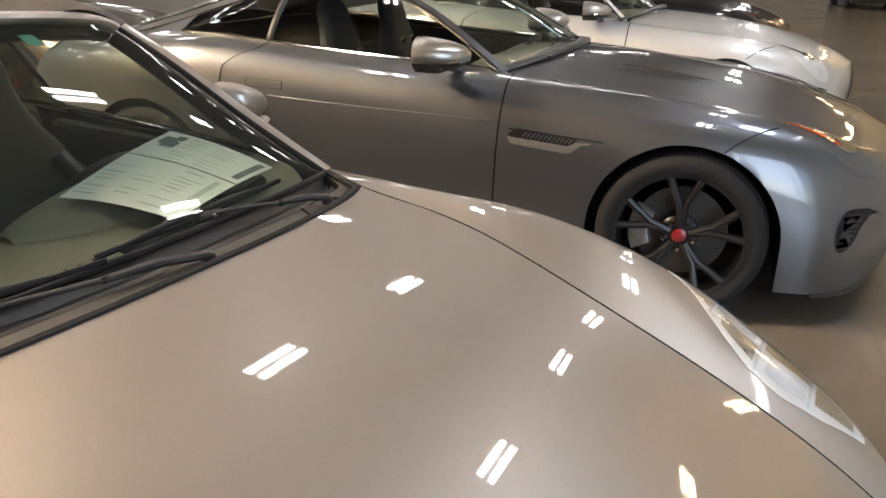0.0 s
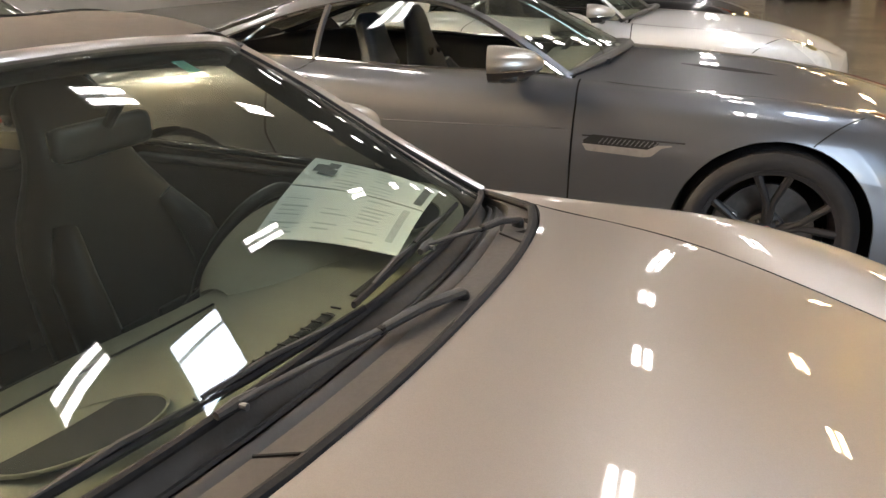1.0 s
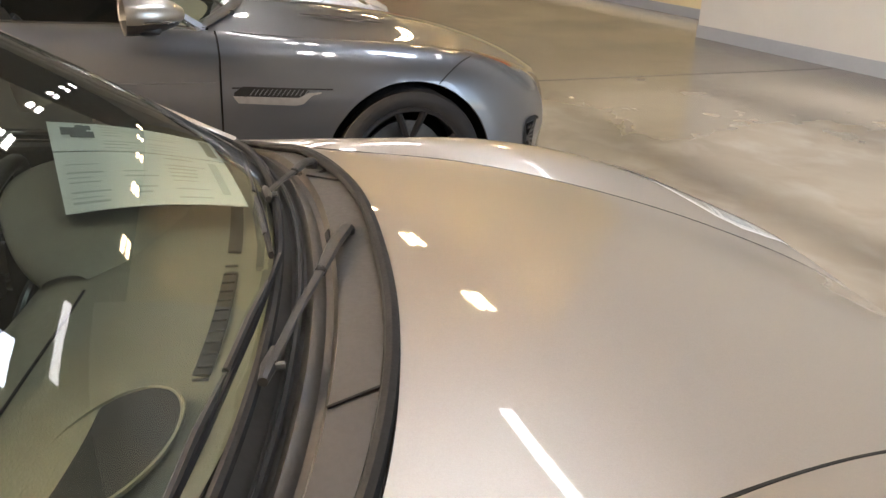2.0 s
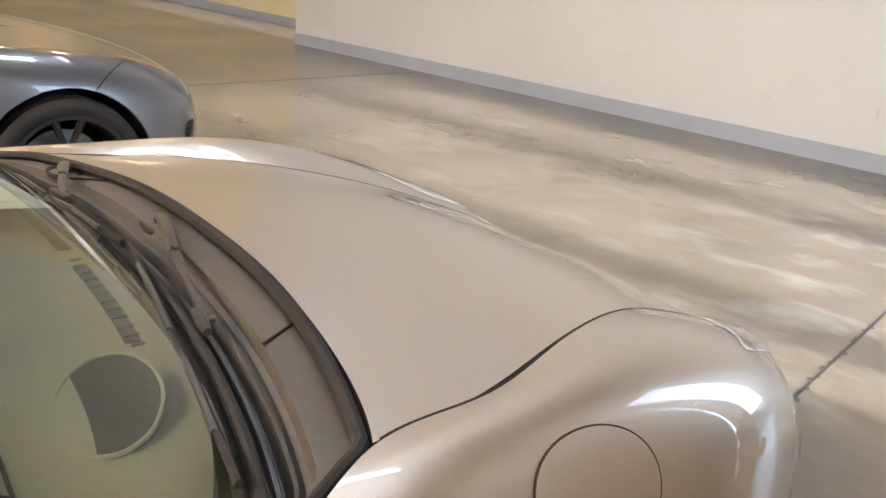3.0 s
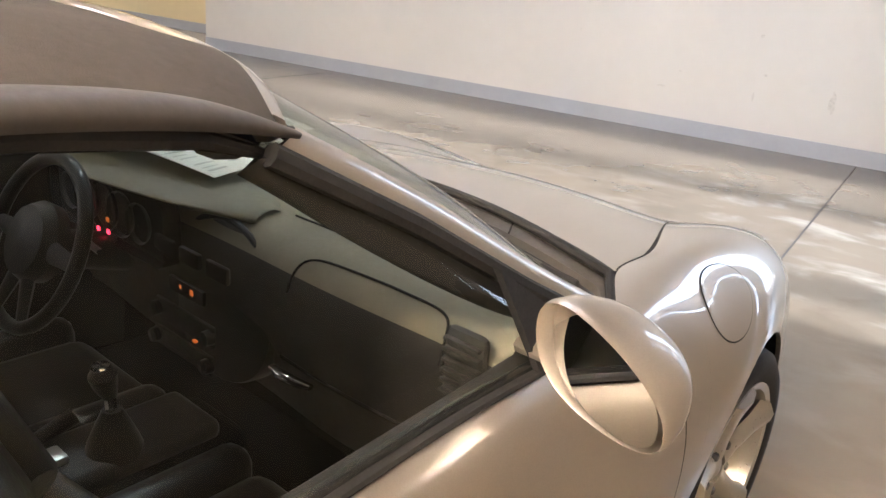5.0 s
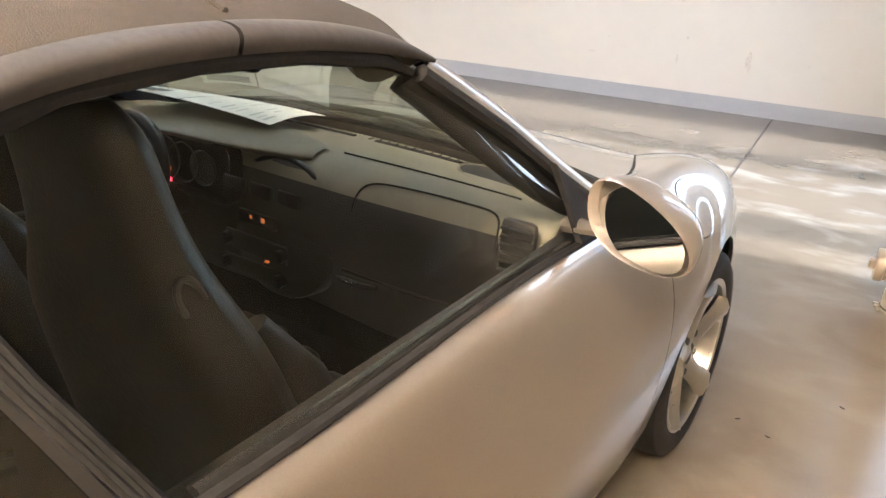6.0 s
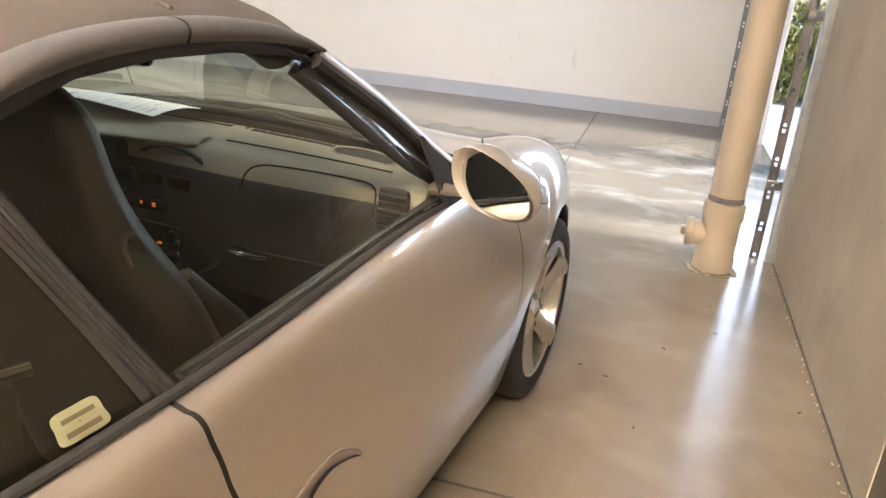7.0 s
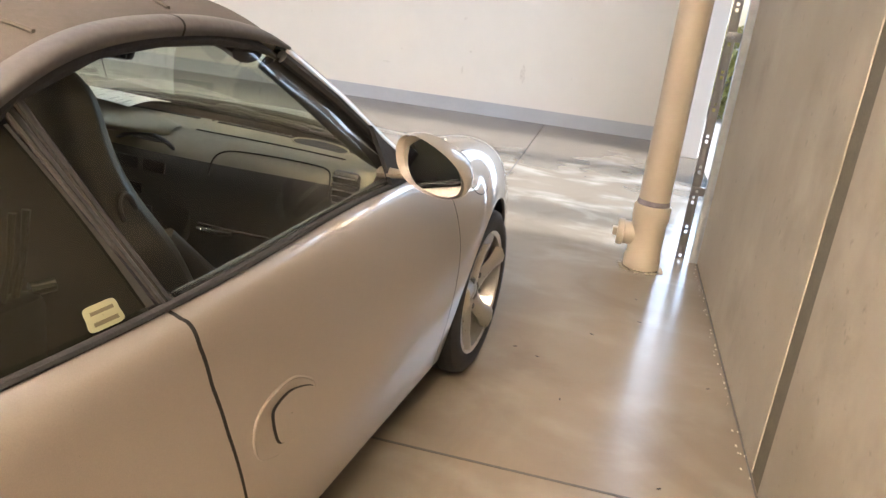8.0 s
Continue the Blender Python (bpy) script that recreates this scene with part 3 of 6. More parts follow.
def body_side(side, car, mat, arches, cuts, mirror, gap=0.006):
    """Fender, door and rear quarter of one side, parted by open shut lines.
    arches: two of (y, z, radius); cuts: two functions giving the cut's y for each v."""
    top = side.nv - 1
    vs = np.linspace(0, top, 60)
    uf = np.array([side.u_at_y(cuts[0](v), v) for v in vs])
    ur = np.array([side.u_at_y(cuts[1](v), v) for v in vs])
    du = gap / 2 / 0.3
    (fy, fz, fr), (ry, rz, rr) = arches
    ua = side.u_at_y(fy - fr - 0.008, top * 0.7)
    # front fender: ahead of the arch's rear foot, then the strip behind it
    us = np.unique(np.concatenate((np.linspace(0, ua, 110), [side.u_at_y(fy + fr + e, top * 0.7) for e in (0.012, 0.004, 0.001, -0.001, -0.006)], [side.u_at_y(fy - fr + e, top * 0.7) for e in (0.012, 0.006, 0.001)])))
    lim = low_limit(side, us, fy, fz, fr)
    V = np.minimum(np.linspace(0, top, 90)[None, :], np.asarray(lim)[:, None])
    U = us[:, None] + 0 * V
    objs = [side.sheet("front_fender", U, V, mat, car, mirror, thick=0.012, flush=("u1",))]
    U, V = grid(ua, uf - du, 0, top, 14, 60)
    V = np.broadcast_to(vs, U.shape)
    objs.append(side.sheet("fender_rear_edge", U, V, mat, car, mirror, thick=0.012, flush=("u0",)))
    U, V = grid(uf + du, ur - du, 0, top, 70, 60)
    objs.append(side.sheet("door", U, np.broadcast_to(vs, U.shape), mat, car, mirror, thick=0.014))
    end = side.nu - 1
    ub = side.u_at_y(ry + rr + 0.001, top * 0.7)
    U, V = grid(ur + du, max(ub, ur.max() + 0.05), 0, top, 20, 60)
    objs.append(side.sheet("quarter_front", U, np.broadcast_to(vs, U.shape), mat, car, mirror, thick=0.012, flush=("u1",)))
    ub = max(ub, ur.max() + 0.05)
    us = np.linspace(ub, end, 80)
    lim = low_limit(side, us, ry, rz, rr)
    U, V = grid(0, 1, 0, lim, len(us), 50)
    objs.append(side.sheet("rear_quarter", us[:, None] + 0 * V, V, mat, car, mirror, thick=0.012, flush=("u0",)))
    # a dark inner skin behind the shut lines
    U, V = np.meshgrid(np.linspace(uf.min() - 0.4, ur.max() + 0.4, 60), np.linspace(0.02, top, 24), indexing="ij")
    P = side.at(U, V)
    ok = np.ones(U.shape[0], bool)
    objs.append(side.sheet("inner_skin", U, V, M_GAP, car, mirror, lift=-0.016))
    return objs


def arch_liner(car, cy, cz, r, x0, x1):
    """A dark half tunnel over a wheel."""
    bm = bmesh.new()
    rows = []
    for a in np.linspace(-0.35, math.pi + 0.35, 30):
        rows.append([bm.verts.new((x, cy + r * math.cos(a), cz + r * math.sin(a))) for x in (x0, x1)])
    for p, q in zip(rows, rows[1:]):
        bm.faces.new((p[0], p[1], q[1], q[0]))
    c = bm.verts.new((x0, cy, cz))
    for p, q in zip(rows, rows[1:]):
        bm.faces.new((p[0], q[0], c))
    return part("arch_liner", bm, M_GAP, car)


def mirrored_net(lines):
    """Lines from the middle outwards become lines from one side to the other."""
    net = np.array(lines, float)
    left = net[:, :0:-1] * (-1, 1, 1)
    return np.concatenate((left, net), axis=1)


def seat(car, at, mat, bucket=False):
    """A front seat under a car: cushion, side bolsters, back with headrest."""
    s = new("seat")
    s.parent = car
    s.matrix_basis = Matrix.Translation(at)
    part("cushion", box(0.40, 0.50, 0.14, (0, 0.02, 0.07), 0.05, 3), mat, s)
    for x in (-0.22, 0.22):
        part("cushion_bolster", box(0.09, 0.46, 0.19, (x, 0.02, 0.09), 0.04, 3), mat, s)
    net = []
    for h, w, d, y in ((0.1, 0.25, 0.10, -0.22), (0.25, 0.27, 0.11, -0.25), (0.42, 0.265, 0.10, -0.30), (0.56, 0.23, 0.09, -0.345), (0.66, 0.165, 0.075, -0.375), (0.76, 0.13, 0.065, -0.40), (0.84, 0.12, 0.055, -0.42), (0.885, 0.08, 0.03, -0.43)):
        row = []
        for k in range(13):
            a = 2 * math.pi * k / 12
            row.append((w * math.copysign(abs(math.cos(a)) ** 0.7, math.cos(a)), y + d * math.copysign(abs(math.sin(a)) ** 0.8, math.sin(a)) * (0.75 if math.sin(a) > 0 else 1), h))
        net.append(row)
    lf = Loft(net)
    U, V = np.meshgrid(np.linspace(0, 7, 40), np.linspace(0, 12, 60), indexing="ij")
    P = lf.at(U, V)
    bm = bmesh.new()
    rows = [[bm.verts.new(p) for p in r[:-1]] for r in P]
    for p, q in zip(rows, rows[1:]):
        for k in range(len(p)):
            bm.faces.new((p[k], p[(k + 1) % len(p)], q[(k + 1) % len(p)], q[k]))
    bm.faces.new(rows[-1])
    part("backrest", bm, mat, s)
    for x in (-0.2, 0.2):
        part("backrest_bolster", tube([(x, -0.15, 0.14), (x * 1.08, -0.17, 0.3), (x * 1.02, -0.235, 0.46), (x * 0.8, -0.29, 0.56)], [0.045, 0.055, 0.05, 0.03], 10), mat, s)
    if not bucket:
        o = math.copysign(1, at[0])
        part("belt_guide", tube([(o * 0.172, -0.392 + 0.016 * math.cos(a) - 0.016 * math.sin(a), 0.642 + 0.006 * math.cos(a) + 0.034 * math.sin(a)) for a in np.linspace(0, 2 * math.pi, 25)[:-1]], 0.0055, 8, closed=True), M_SEAL, s)
        part("belt_tongue", box(0.018, 0.03, 0.045, (o * 0.178, -0.362, 0.592), 0.006), M_SEAL, s)
    if bucket:
        for x in (-0.07, 0.07):
            part("belt_slot", box(0.07, 0.02, 0.05, (x, -0.31, 0.63), 0.01), M_CHROME, s)
    return s


def steering_wheel(car, at, tilt, r=0.185):
    w = new("steering_wheel")
    w.parent = car
    w.matrix_basis = Matrix.Translation(at) @ pose(0, 0, 0, tilt, 0, 0)
    part("wheel_rim", tube([(r * math.cos(a), r * math.sin(a), 0) for a in np.linspace(0, 2 * math.pi, 49)[:-1]], 0.016, 10, closed=True), M_LEATH, w)
    part("airbag_cover", lathe([(0.085, -0.03), (0.09, 0.0), (0.075, 0.025), (0.0, 0.032)], 32, close=False), M_TRIM, w)
    for a in (0, math.pi, math.radians(250), math.radians(290)):
        part("wheel_spoke", tube([(0.06 * math.cos(a), 0.06 * math.sin(a), 0), (r * math.cos(a), r * math.sin(a), 0)], [0.026, 0.016], 8, flat=0.5), M_TRIM, w)
    return w

# ---------------- the champagne convertible ----------------
CAR = pose(0, 0, 0, 0, 0, -6.8)
roadster = thing("convertible_car", "parked champagne metallic convertible with dark canvas roof raised", "car", CAR, "cars in the hall")


def rows_net(rows):
    """Rows of (y, (x, z), ...) or of full points, as a net."""
    net = []
    for y, *pts in rows:
        net.append([(p[0], y, p[1]) if len(p) == 2 else p for p in pts])
    return net


R_SIDE = rows_net([
    (0.90, (0.27, 0.905, 0.525), (0.35, 0.89, 0.50), (0.42, 0.875, 0.43), (0.45, 0.865, 0.36), (0.45, 0.85, 0.28), (0.43, 0.82, 0.19)),
    (0.72, (0.36, 0.755, 0.618), (0.515, 0.745, 0.628), (0.608, 0.735, 0.522), (0.645, 0.72, 0.42), (0.655, 0.70, 0.30), (0.63, 0.68, 0.18)),
    (0.52, (0.415, 0.715), (0.582, 0.738), (0.703, 0.665), (0.752, 0.505), (0.755, 0.33), (0.73, 0.18)),
    (0.28, (0.458, 0.792), (0.632, 0.824), (0.757, 0.765), (0.805, 0.58), (0.80, 0.36), (0.78, 0.18)),
    (0.0, (0.55, 0.846), (0.675, 0.874), (0.787, 0.808), (0.846, 0.61), (0.83, 0.36), (0.80, 0.18)),
    (-0.22, (0.620, 0.862), (0.700, 0.879), (0.793, 0.808), (0.858, 0.63), (0.835, 0.36), (0.80, 0.18)),
    (-0.42, (0.651, 0.878), (0.717, 0.878), (0.797, 0.825), (0.856, 0.635), (0.84, 0.38), (0.80, 0.18)),
    (-0.64, (0.757, 0.876), (0.775, 0.868), (0.812, 0.82), (0.856, 0.64), (0.842, 0.39), (0.80, 0.18)),
    (-1.0, (0.785, 0.89), (0.803, 0.88), (0.832, 0.83), (0.862, 0.65), (0.85, 0.40), (0.80, 0.18)),
    (-1.4, (0.815, 0.90), (0.833, 0.89), (0.857, 0.84), (0.872, 0.66), (0.855, 0.41), (0.80, 0.18)),
    (-1.8, (0.838, 0.906), (0.855, 0.897), (0.874, 0.85), (0.88, 0.67), (0.862, 0.42), (0.80, 0.19)),
    (-2.3, (0.82, 0.915), (0.855, 0.905), (0.885, 0.85), (0.887, 0.67), (0.87, 0.43), (0.81, 0.20)),
    (-2.8, (0.72, 0.90), (0.79, 0.885), (0.84, 0.83), (0.86, 0.66), (0.84, 0.45), (0.79, 0.24)),
    (-3.2, (0.55, 0.86), (0.64, 0.83), (0.72, 0.77), (0.76, 0.63), (0.74, 0.45), (0.70, 0.28)),
    (-3.5, (0.36, -3.45, 0.78), (0.44, -3.42, 0.74), (0.50, -3.40, 0.68), (0.54, -3.38, 0.58), (0.53, -3.38, 0.46), (0.50, -3.38, 0.32)),
])
r_side = Loft(R_SIDE)


def cut_by(vs, ys):
    return lambda v: float(np.interp(v, vs, ys))


R_CUT_F = cut_by([0, 0.6, 1, 1.5, 2, 2.4, 3, 4, 5], [-0.648, -0.63, -0.602, -0.56, -0.515, -0.482, -0.455, -0.428, -0.41])
R_CUT_R = cut_by([0, 1, 2, 2.5, 3, 4, 5], [-1.785, -1.78, -1.76, -1.735, -1.69, -1.58, -1.50])
for mir in (False, True):
    body_side(r_side, roadster, M_PAINT, ((0, 0.33, 0.345), (-2.35, 0.33, 0.35)), (R_CUT_F, R_CUT_R), mir)

R_TOP_LINES = [
    [(0, 0.93, 0.525), (0.13, 0.925, 0.527)], [(0, 0.80, 0.61), (0.18, 0.785, 0.608)], [(0, 0.56, 0.71), (0.20, 0.545, 0.708)],
    [(0, 0.29, 0.80), (0.23, 0.285, 0.795)], [(0, 0.0, 0.86), (0.28, 0.0, 0.853)], [(0, -0.22, 0.89), (0.32, -0.22, 0.882)],
    [(0, -0.40, 0.912), (0.33, -0.41, 0.904)],
]
r_top = Loft(mirrored_net([l + [R_SIDE[k][0], R_SIDE[k][1]] for k, l in enumerate(R_TOP_LINES)]))


def hood_rear(x):
    return -0.305 - 0.11 * (abs(x) / 0.643) ** 2.5


vs = np.linspace(1.03, 4.97, 61)
ue = np.array([r_top.u_at_y(hood_rear((abs(v - 3) / 2) * 0.643), v) for v in vs])
U, V = grid(0.42, ue, 0, 1, 80, 61)
r_top.sheet("hood", U, np.broadcast_to(vs, U.shape), M_PAINT, roadster, lift=0.0, thick=0.014, label="champagne metallic front lid with lamp reflections")
U, V = grid(0.0, 0.40, 0, 1, 14, 61)
r_top.sheet("bumper_top", U, np.broadcast_to(np.linspace(1, 5, 61), U.shape), M_PAINT, roadster)
U, V = np.meshgrid(np.linspace(0.1, 4.9, 50), np.linspace(1, 5, 40), indexing="ij")
r_top.sheet("hood_frame", U, V, M_GAP, roadster, lift=-0.018)
for s in (1, -1):
    us = [r_side.u_at_y(y, 0.0) for y in np.linspace(0.70, -0.40, 50)]
    part("hood_gap", tube([tuple(p * (s, 1, 1) + np.array((-0.003 * s, 0, -0.0022))) for p in r_side.at(us, np.zeros(50))], 0.0028, 6), M_GAP, roadster)
nose = Loft(mirrored_net([[(0, 0.93, 0.525), (0.13, 0.925, 0.527), (0.27, 0.905, 0.525)], [(0, 0.965, 0.46), (0.22, 0.945, 0.46), (0.42, 0.875, 0.43)], [(0, 0.96, 0.34), (0.24, 0.935, 0.34), (0.452, 0.86, 0.33)], [(0, 0.91, 0.19), (0.23, 0.885, 0.19), (0.43, 0.82, 0.19)]]))
U, V = np.meshgrid(np.linspace(0, 3, 20), np.linspace(0, 4, 40), indexing="ij")
nose.sheet("front_bumper", U, V, M_PAINT, roadster)


def project(surface, pts, u, v):
    """Parameters of the surface points nearest to given points."""
    U, V = np.full(pts.shape[:-1], float(u)), np.full(pts.shape[:-1], float(v))
    for _ in range(8):
        p, h = surface.at(U, V), 0.01
        a, b, e = (surface.at(U + h, V) - p) / h, (surface.at(U, V + h) - p) / h, pts - p
        aa, bb, ab, ae, be = ((x * y).sum(-1) for x, y in ((a, a), (b, b), (a, b), (a, e), (b, e)))
        det = np.maximum(aa * bb - ab * ab, 1e-12)
        U, V = U + (ae * bb - be * ab) / det, V + (be * aa - ae * ab) / det
    return U, V


def blob_on(surface, u, v, outline, rings=(0.02, 0.3, 0.6, 0.85, 1.0), mid=(0.0, 0.0)):
    """Parameters of a shape of (along, across) metres laid on a surface at u, v."""
    p = surface.at(u, v)
    e1 = surface.at(u - 0.05, v) - surface.at(u + 0.05, v)
    n = surface.normal(u, v)
    e1 = e1 / np.linalg.norm(e1)
    e2 = np.cross(n, e1)
    if e2[2] < 0:
        e2 = -e2
    o = np.array(outline + outline[:1], float)
    c = np.array([mid], float)
    pts = np.stack([p + q[:, :1] * e1 + q[:, 1:] * e2 for q in (c + s * (o - c) for s in rings)], axis=1)
    return project(surface, pts, u, v)


def ellipse(a, b, n=48, tip=0.0):
    return [(a * math.cos(t), b * math.sin(t) * (1 + tip * math.cos(t))) for t in np.linspace(0, 2 * math.pi, n + 1)[:-1]]


def smooth_loop(pts, n=8):
    """A closed outline rounded through its points."""
    out, k = [], len(pts)
    for i in range(k):
        a, b, c, d = (np.array(pts[(i + j) % k], float) for j in (-1, 0, 1, 2))
        for t in np.arange(n) / n:
            out.append(tuple(b + 0.5 * t * (c - a + t * (2 * a - 5 * b + 4 * c - d + t * (3 * (b - c) + d - a)))))
    return out


# fuel flap
uc = r_side.u_at_y(-0.188, 2.0)
U, V = blob_on(r_side, uc, 2.0, ellipse(0.108, 0.081, 56))
flap = r_side.sheet("fuel_flap", U, V, M_PAINT, roadster, lift=0.0022, label="round champagne filler flap")
U, V = blob_on(r_side, uc, 2.0, ellipse(0.1115, 0.0845, 56), (0.955, 1.0))
r_side.sheet("flap_gap", U, V, M_GAP, roadster, lift=0.0012)
for mir in (False, True):
    # headlights: faceted silver reflector under a bulged clear lens
    un = np.linspace(1.05, 2.78, 60)
    inner = np.interp(un, (1.05, 1.38, 1.68, 1.93, 2.14, 2.34, 2.57, 2.78), (0.60, 0.38, 0.29, 0.38, 0.60, 0.84, 1.16, 1.34))
    outer = np.interp(un, (1.05, 1.38, 1.65, 2.02, 2.45, 2.65, 2.78), (0.72, 1.10, 1.28, 1.38, 1.42, 1.42, 1.38))

    def lamp_net(u0, u1, a0, a1, nu=30, nv=12):
        """Parameters of a stretch of the headlight: u0 to u1 along, a0 to a1 across."""
        uu = np.linspace(u0, u1, nu)
        lo, hi = np.interp(uu, un, inner), np.interp(uu, un, outer)
        A = np.linspace(a0, a1, nv)[None, :]
        return np.broadcast_to(uu[:, None], (nu, nv)), lo[:, None] * (1 - A) + hi[:, None] * A

    lamp = r_side.sheet("headlamp", *lamp_net(1.05, 2.78, 0, 1, 60, 14), M_BOWL, roadster, mir, lift=0.0012, label="clear headlamp with silver reflector")
    for u0, u1, a0, a1, mt in ((1.15, 1.45, 0.2, 0.8, M_RIM), (1.52, 1.82, 0.12, 0.5, M_FACET), (1.50, 1.86, 0.56, 0.9, M_RIM), (1.92, 2.22, 0.15, 0.48, M_RIM), (1.95, 2.30, 0.55, 0.85, M_FACET), (2.34, 2.60, 0.25, 0.75, M_RIM)):
        r_side.sheet("reflector", *lamp_net(u0, u1, a0, a1, 8, 6), mt, lamp, mir, lift=0.0026)
    for u0 in (1.48, 1.88, 2.32):
        r_side.sheet("reflector_rib", *lamp_net(u0, u0 + 0.025, 0.06, 0.94, 3, 10), M_FACET, lamp, mir, lift=0.0036)
    r_side.sheet("lens", *lamp_net(1.05, 2.78, 0, 1, 60, 14), M_LENS, lamp, mir, lift=0.0045)
    # side marker lamp ahead of the wheel arch
    k = np.linspace(0, 1, 24)[:, None]
    w = np.linspace(-1, 1, 9)[None, :] * np.sqrt(np.maximum(1 - (2 * k - 1) ** 4, 0.02))
    r_side.sheet("side_marker", 1.47 - 0.40 * k + 0.10 * w, 2.50 + 1.10 * k + 0.07 * w, M_AMBER, roadster, mir, lift=0.008, label="red amber side marker lamp")
    s = -1 if mir else 1
    arch_liner(roadster, 0, 0.33, 0.36, 0.45 * s, 0.80 * s)
    arch_liner(roadster, -2.35, 0.33, 0.36, 0.45 * s, 0.82 * s)
    wheel(roadster, (0.728 * s, 0, 0.315), s, 0.315, 0.228, 0.205, "silver")
    wheel(roadster, (0.735 * s, -2.35, 0.318), s, 0.318, 0.228, 0.245, "silver")

# underbody
part("underbody", box(1.1, 3.7, 0.12, (0, -1.4, 0.24), 0.05), M_GAP, roadster)

# windscreen, cowl and pillars
SCREEN = mirrored_net([
    [(0, -0.472, 0.898), (0.34, -0.492, 0.894), (0.58, -0.536, 0.884), (0.713, -0.578, 0.871)],
    [(0, -0.66, 1.045), (0.33, -0.68, 1.038), (0.55, -0.735, 1.02), (0.668, -0.80, 0.998)],
    [(0, -0.88, 1.17), (0.315, -0.90, 1.16), (0.53, -0.945, 1.14), (0.64, -0.995, 1.115)],
    [(0, -1.08, 1.268), (0.30, -1.095, 1.258), (0.50, -1.13, 1.24), (0.61, -1.175, 1.212)],
])
screen = Loft(SCREEN)
U, V = np.meshgrid(np.linspace(0, 3, 30), np.linspace(0, 6, 50), indexing="ij")
ws = screen.sheet("windscreen", U, V, M_GLASS, roadster, label="clear windscreen with faint green tint")
ws.visible_shadow = False
pillar_top = (0.648, -1.18, 1.222)
for s in (1, -1):
    net = [[(0.714 * s, -0.574, 0.874), (0.734 * s, -0.572, 0.882), (0.748 * s, -0.592, 0.879), (0.756 * s, -0.636, 0.872)],
           [(0.668 * s, -0.80, 1.002), (0.70 * s, -0.805, 1.010), (0.717 * s, -0.82, 1.004), (0.722 * s, -0.85, 0.991)],
           [(0.640 * s, -0.995, 1.118), (0.672 * s, -1.0, 1.127), (0.690 * s, -1.02, 1.121), (0.695 * s, -1.048, 1.109)],
           [(0.612 * s, -1.175, 1.214), (0.644 * s, -1.185, 1.224), (0.661 * s, -1.203, 1.218), (0.665 * s, -1.23, 1.205)]]
    lf = Loft(net)
    U, V = np.meshgrid(np.linspace(0, 3, 40), np.linspace(0, 3, 16), indexing="ij")
    lf.sheet("windscreen_pillar", U, V, M_PAINT, roadster, thick=0.01)
    inner = Loft([[(x * s, y, z) for x, y, z in row] for row in (
        ((0.750, -0.645, 0.868), (0.722, -0.68, 0.866), (0.694, -0.69, 0.868), (0.706, -0.59, 0.868)),
        ((0.719, -0.855, 0.988), (0.702, -0.878, 0.965), (0.674, -0.872, 0.952), (0.661, -0.81, 0.985)),
        ((0.692, -1.053, 1.106), (0.678, -1.085, 1.088), (0.652, -1.085, 1.078), (0.633, -1.005, 1.103)),
        ((0.661, -1.235, 1.202), (0.642, -1.25, 1.184), (0.602, -1.214, 1.175), (0.604, -1.185, 1.198)))])
    U, V = np.meshgrid(np.linspace(0, 3, 30), np.linspace(0, 3, 14), indexing="ij")
    inner.sheet("pillar_lining", U, V, M_LINING, roadster)
    part("pillar_seal", tube([(p[0], p[1], p[2]) for p in (net[0][3], net[1][3], net[2][3], net[3][3])], 0.013, 8), M_RUBBER, roadster)
    part("screen_trim", tube([(q[0] + 0.003 * s, q[1], q[2] + 0.003) for q in screen.at(np.linspace(0, 3, 16), np.full(16, 6.0 if s > 0 else 0.0))], 0.006, 6), M_RUBBER, roadster)
part("header_rail", tube([tuple(p) for p in screen.at(np.full(25, 3.0), np.linspace(0, 6, 25)) + np.array((0, -0.02, 0.004))], 0.024, 10, flat=0.7), M_PAINT, roadster)
part("header_lining", tube([tuple(p) for p in screen.at(np.full(25, 3.0), np.linspace(0.3, 5.7, 25)) + np.array((0, -0.06, -0.022))], 0.036, 10, flat=0.6), M_TRIM, roadster)


def cowl_line(k, n=61):
    """k = 0 at the rear edge of the front lid and the fender's inner edge, 1 at the foot of the windscreen."""
    out = []
    for v in np.linspace(0, 6, n):
        b = screen.at(0.0, v)
        side, w = (1 if v > 3 else -1), abs(v - 3) / 3
        if w < 0.86:
            x = 0.645 * w / 0.86 * side
            f = np.array((x, hood_rear(x), 0.0))
            f[2] = r_top.at(r_top.u_at_y(f[1], 3 + 2 * f[0] / 0.643), 3 + 2 * f[0] / 0.643)[2] - 0.006
        else:
            y = -0.42 - 0.165 * (w - 0.86) / 0.14
            f = r_side.at(r_side.u_at_y(y, 0.0), 0.0) * (side, 1, 1) + np.array((-0.007 * side, 0, -0.006))
        out.append(f + (b - f) * k)
    return np.array(out)


cw = [cowl_line(k) for k in (0.0, 0.06, 0.1, 0.3, 0.46, 0.5, 0.56, 0.62, 0.66, 0.72, 0.85, 0.92, 1.0)]
for arr, dz in zip(cw, (-0.02, -0.018, -0.009, -0.007, -0.008, -0.024, -0.026, -0.018, -0.017, -0.03, -0.034, -0.022, -0.004)):
    arr[:, 2] += dz
bm = bmesh.new()
rws = [[bm.verts.new(p) for p in arr] for arr in cw]
for p, q in zip(rws, rws[1:]):
    for k in range(len(p) - 1):
        bm.faces.new((p[k], p[k + 1], q[k + 1], q[k]))
part("cowl_panel", bm, M_COWL, roadster, "dark grey plastic scuttle panel", smooth=30)
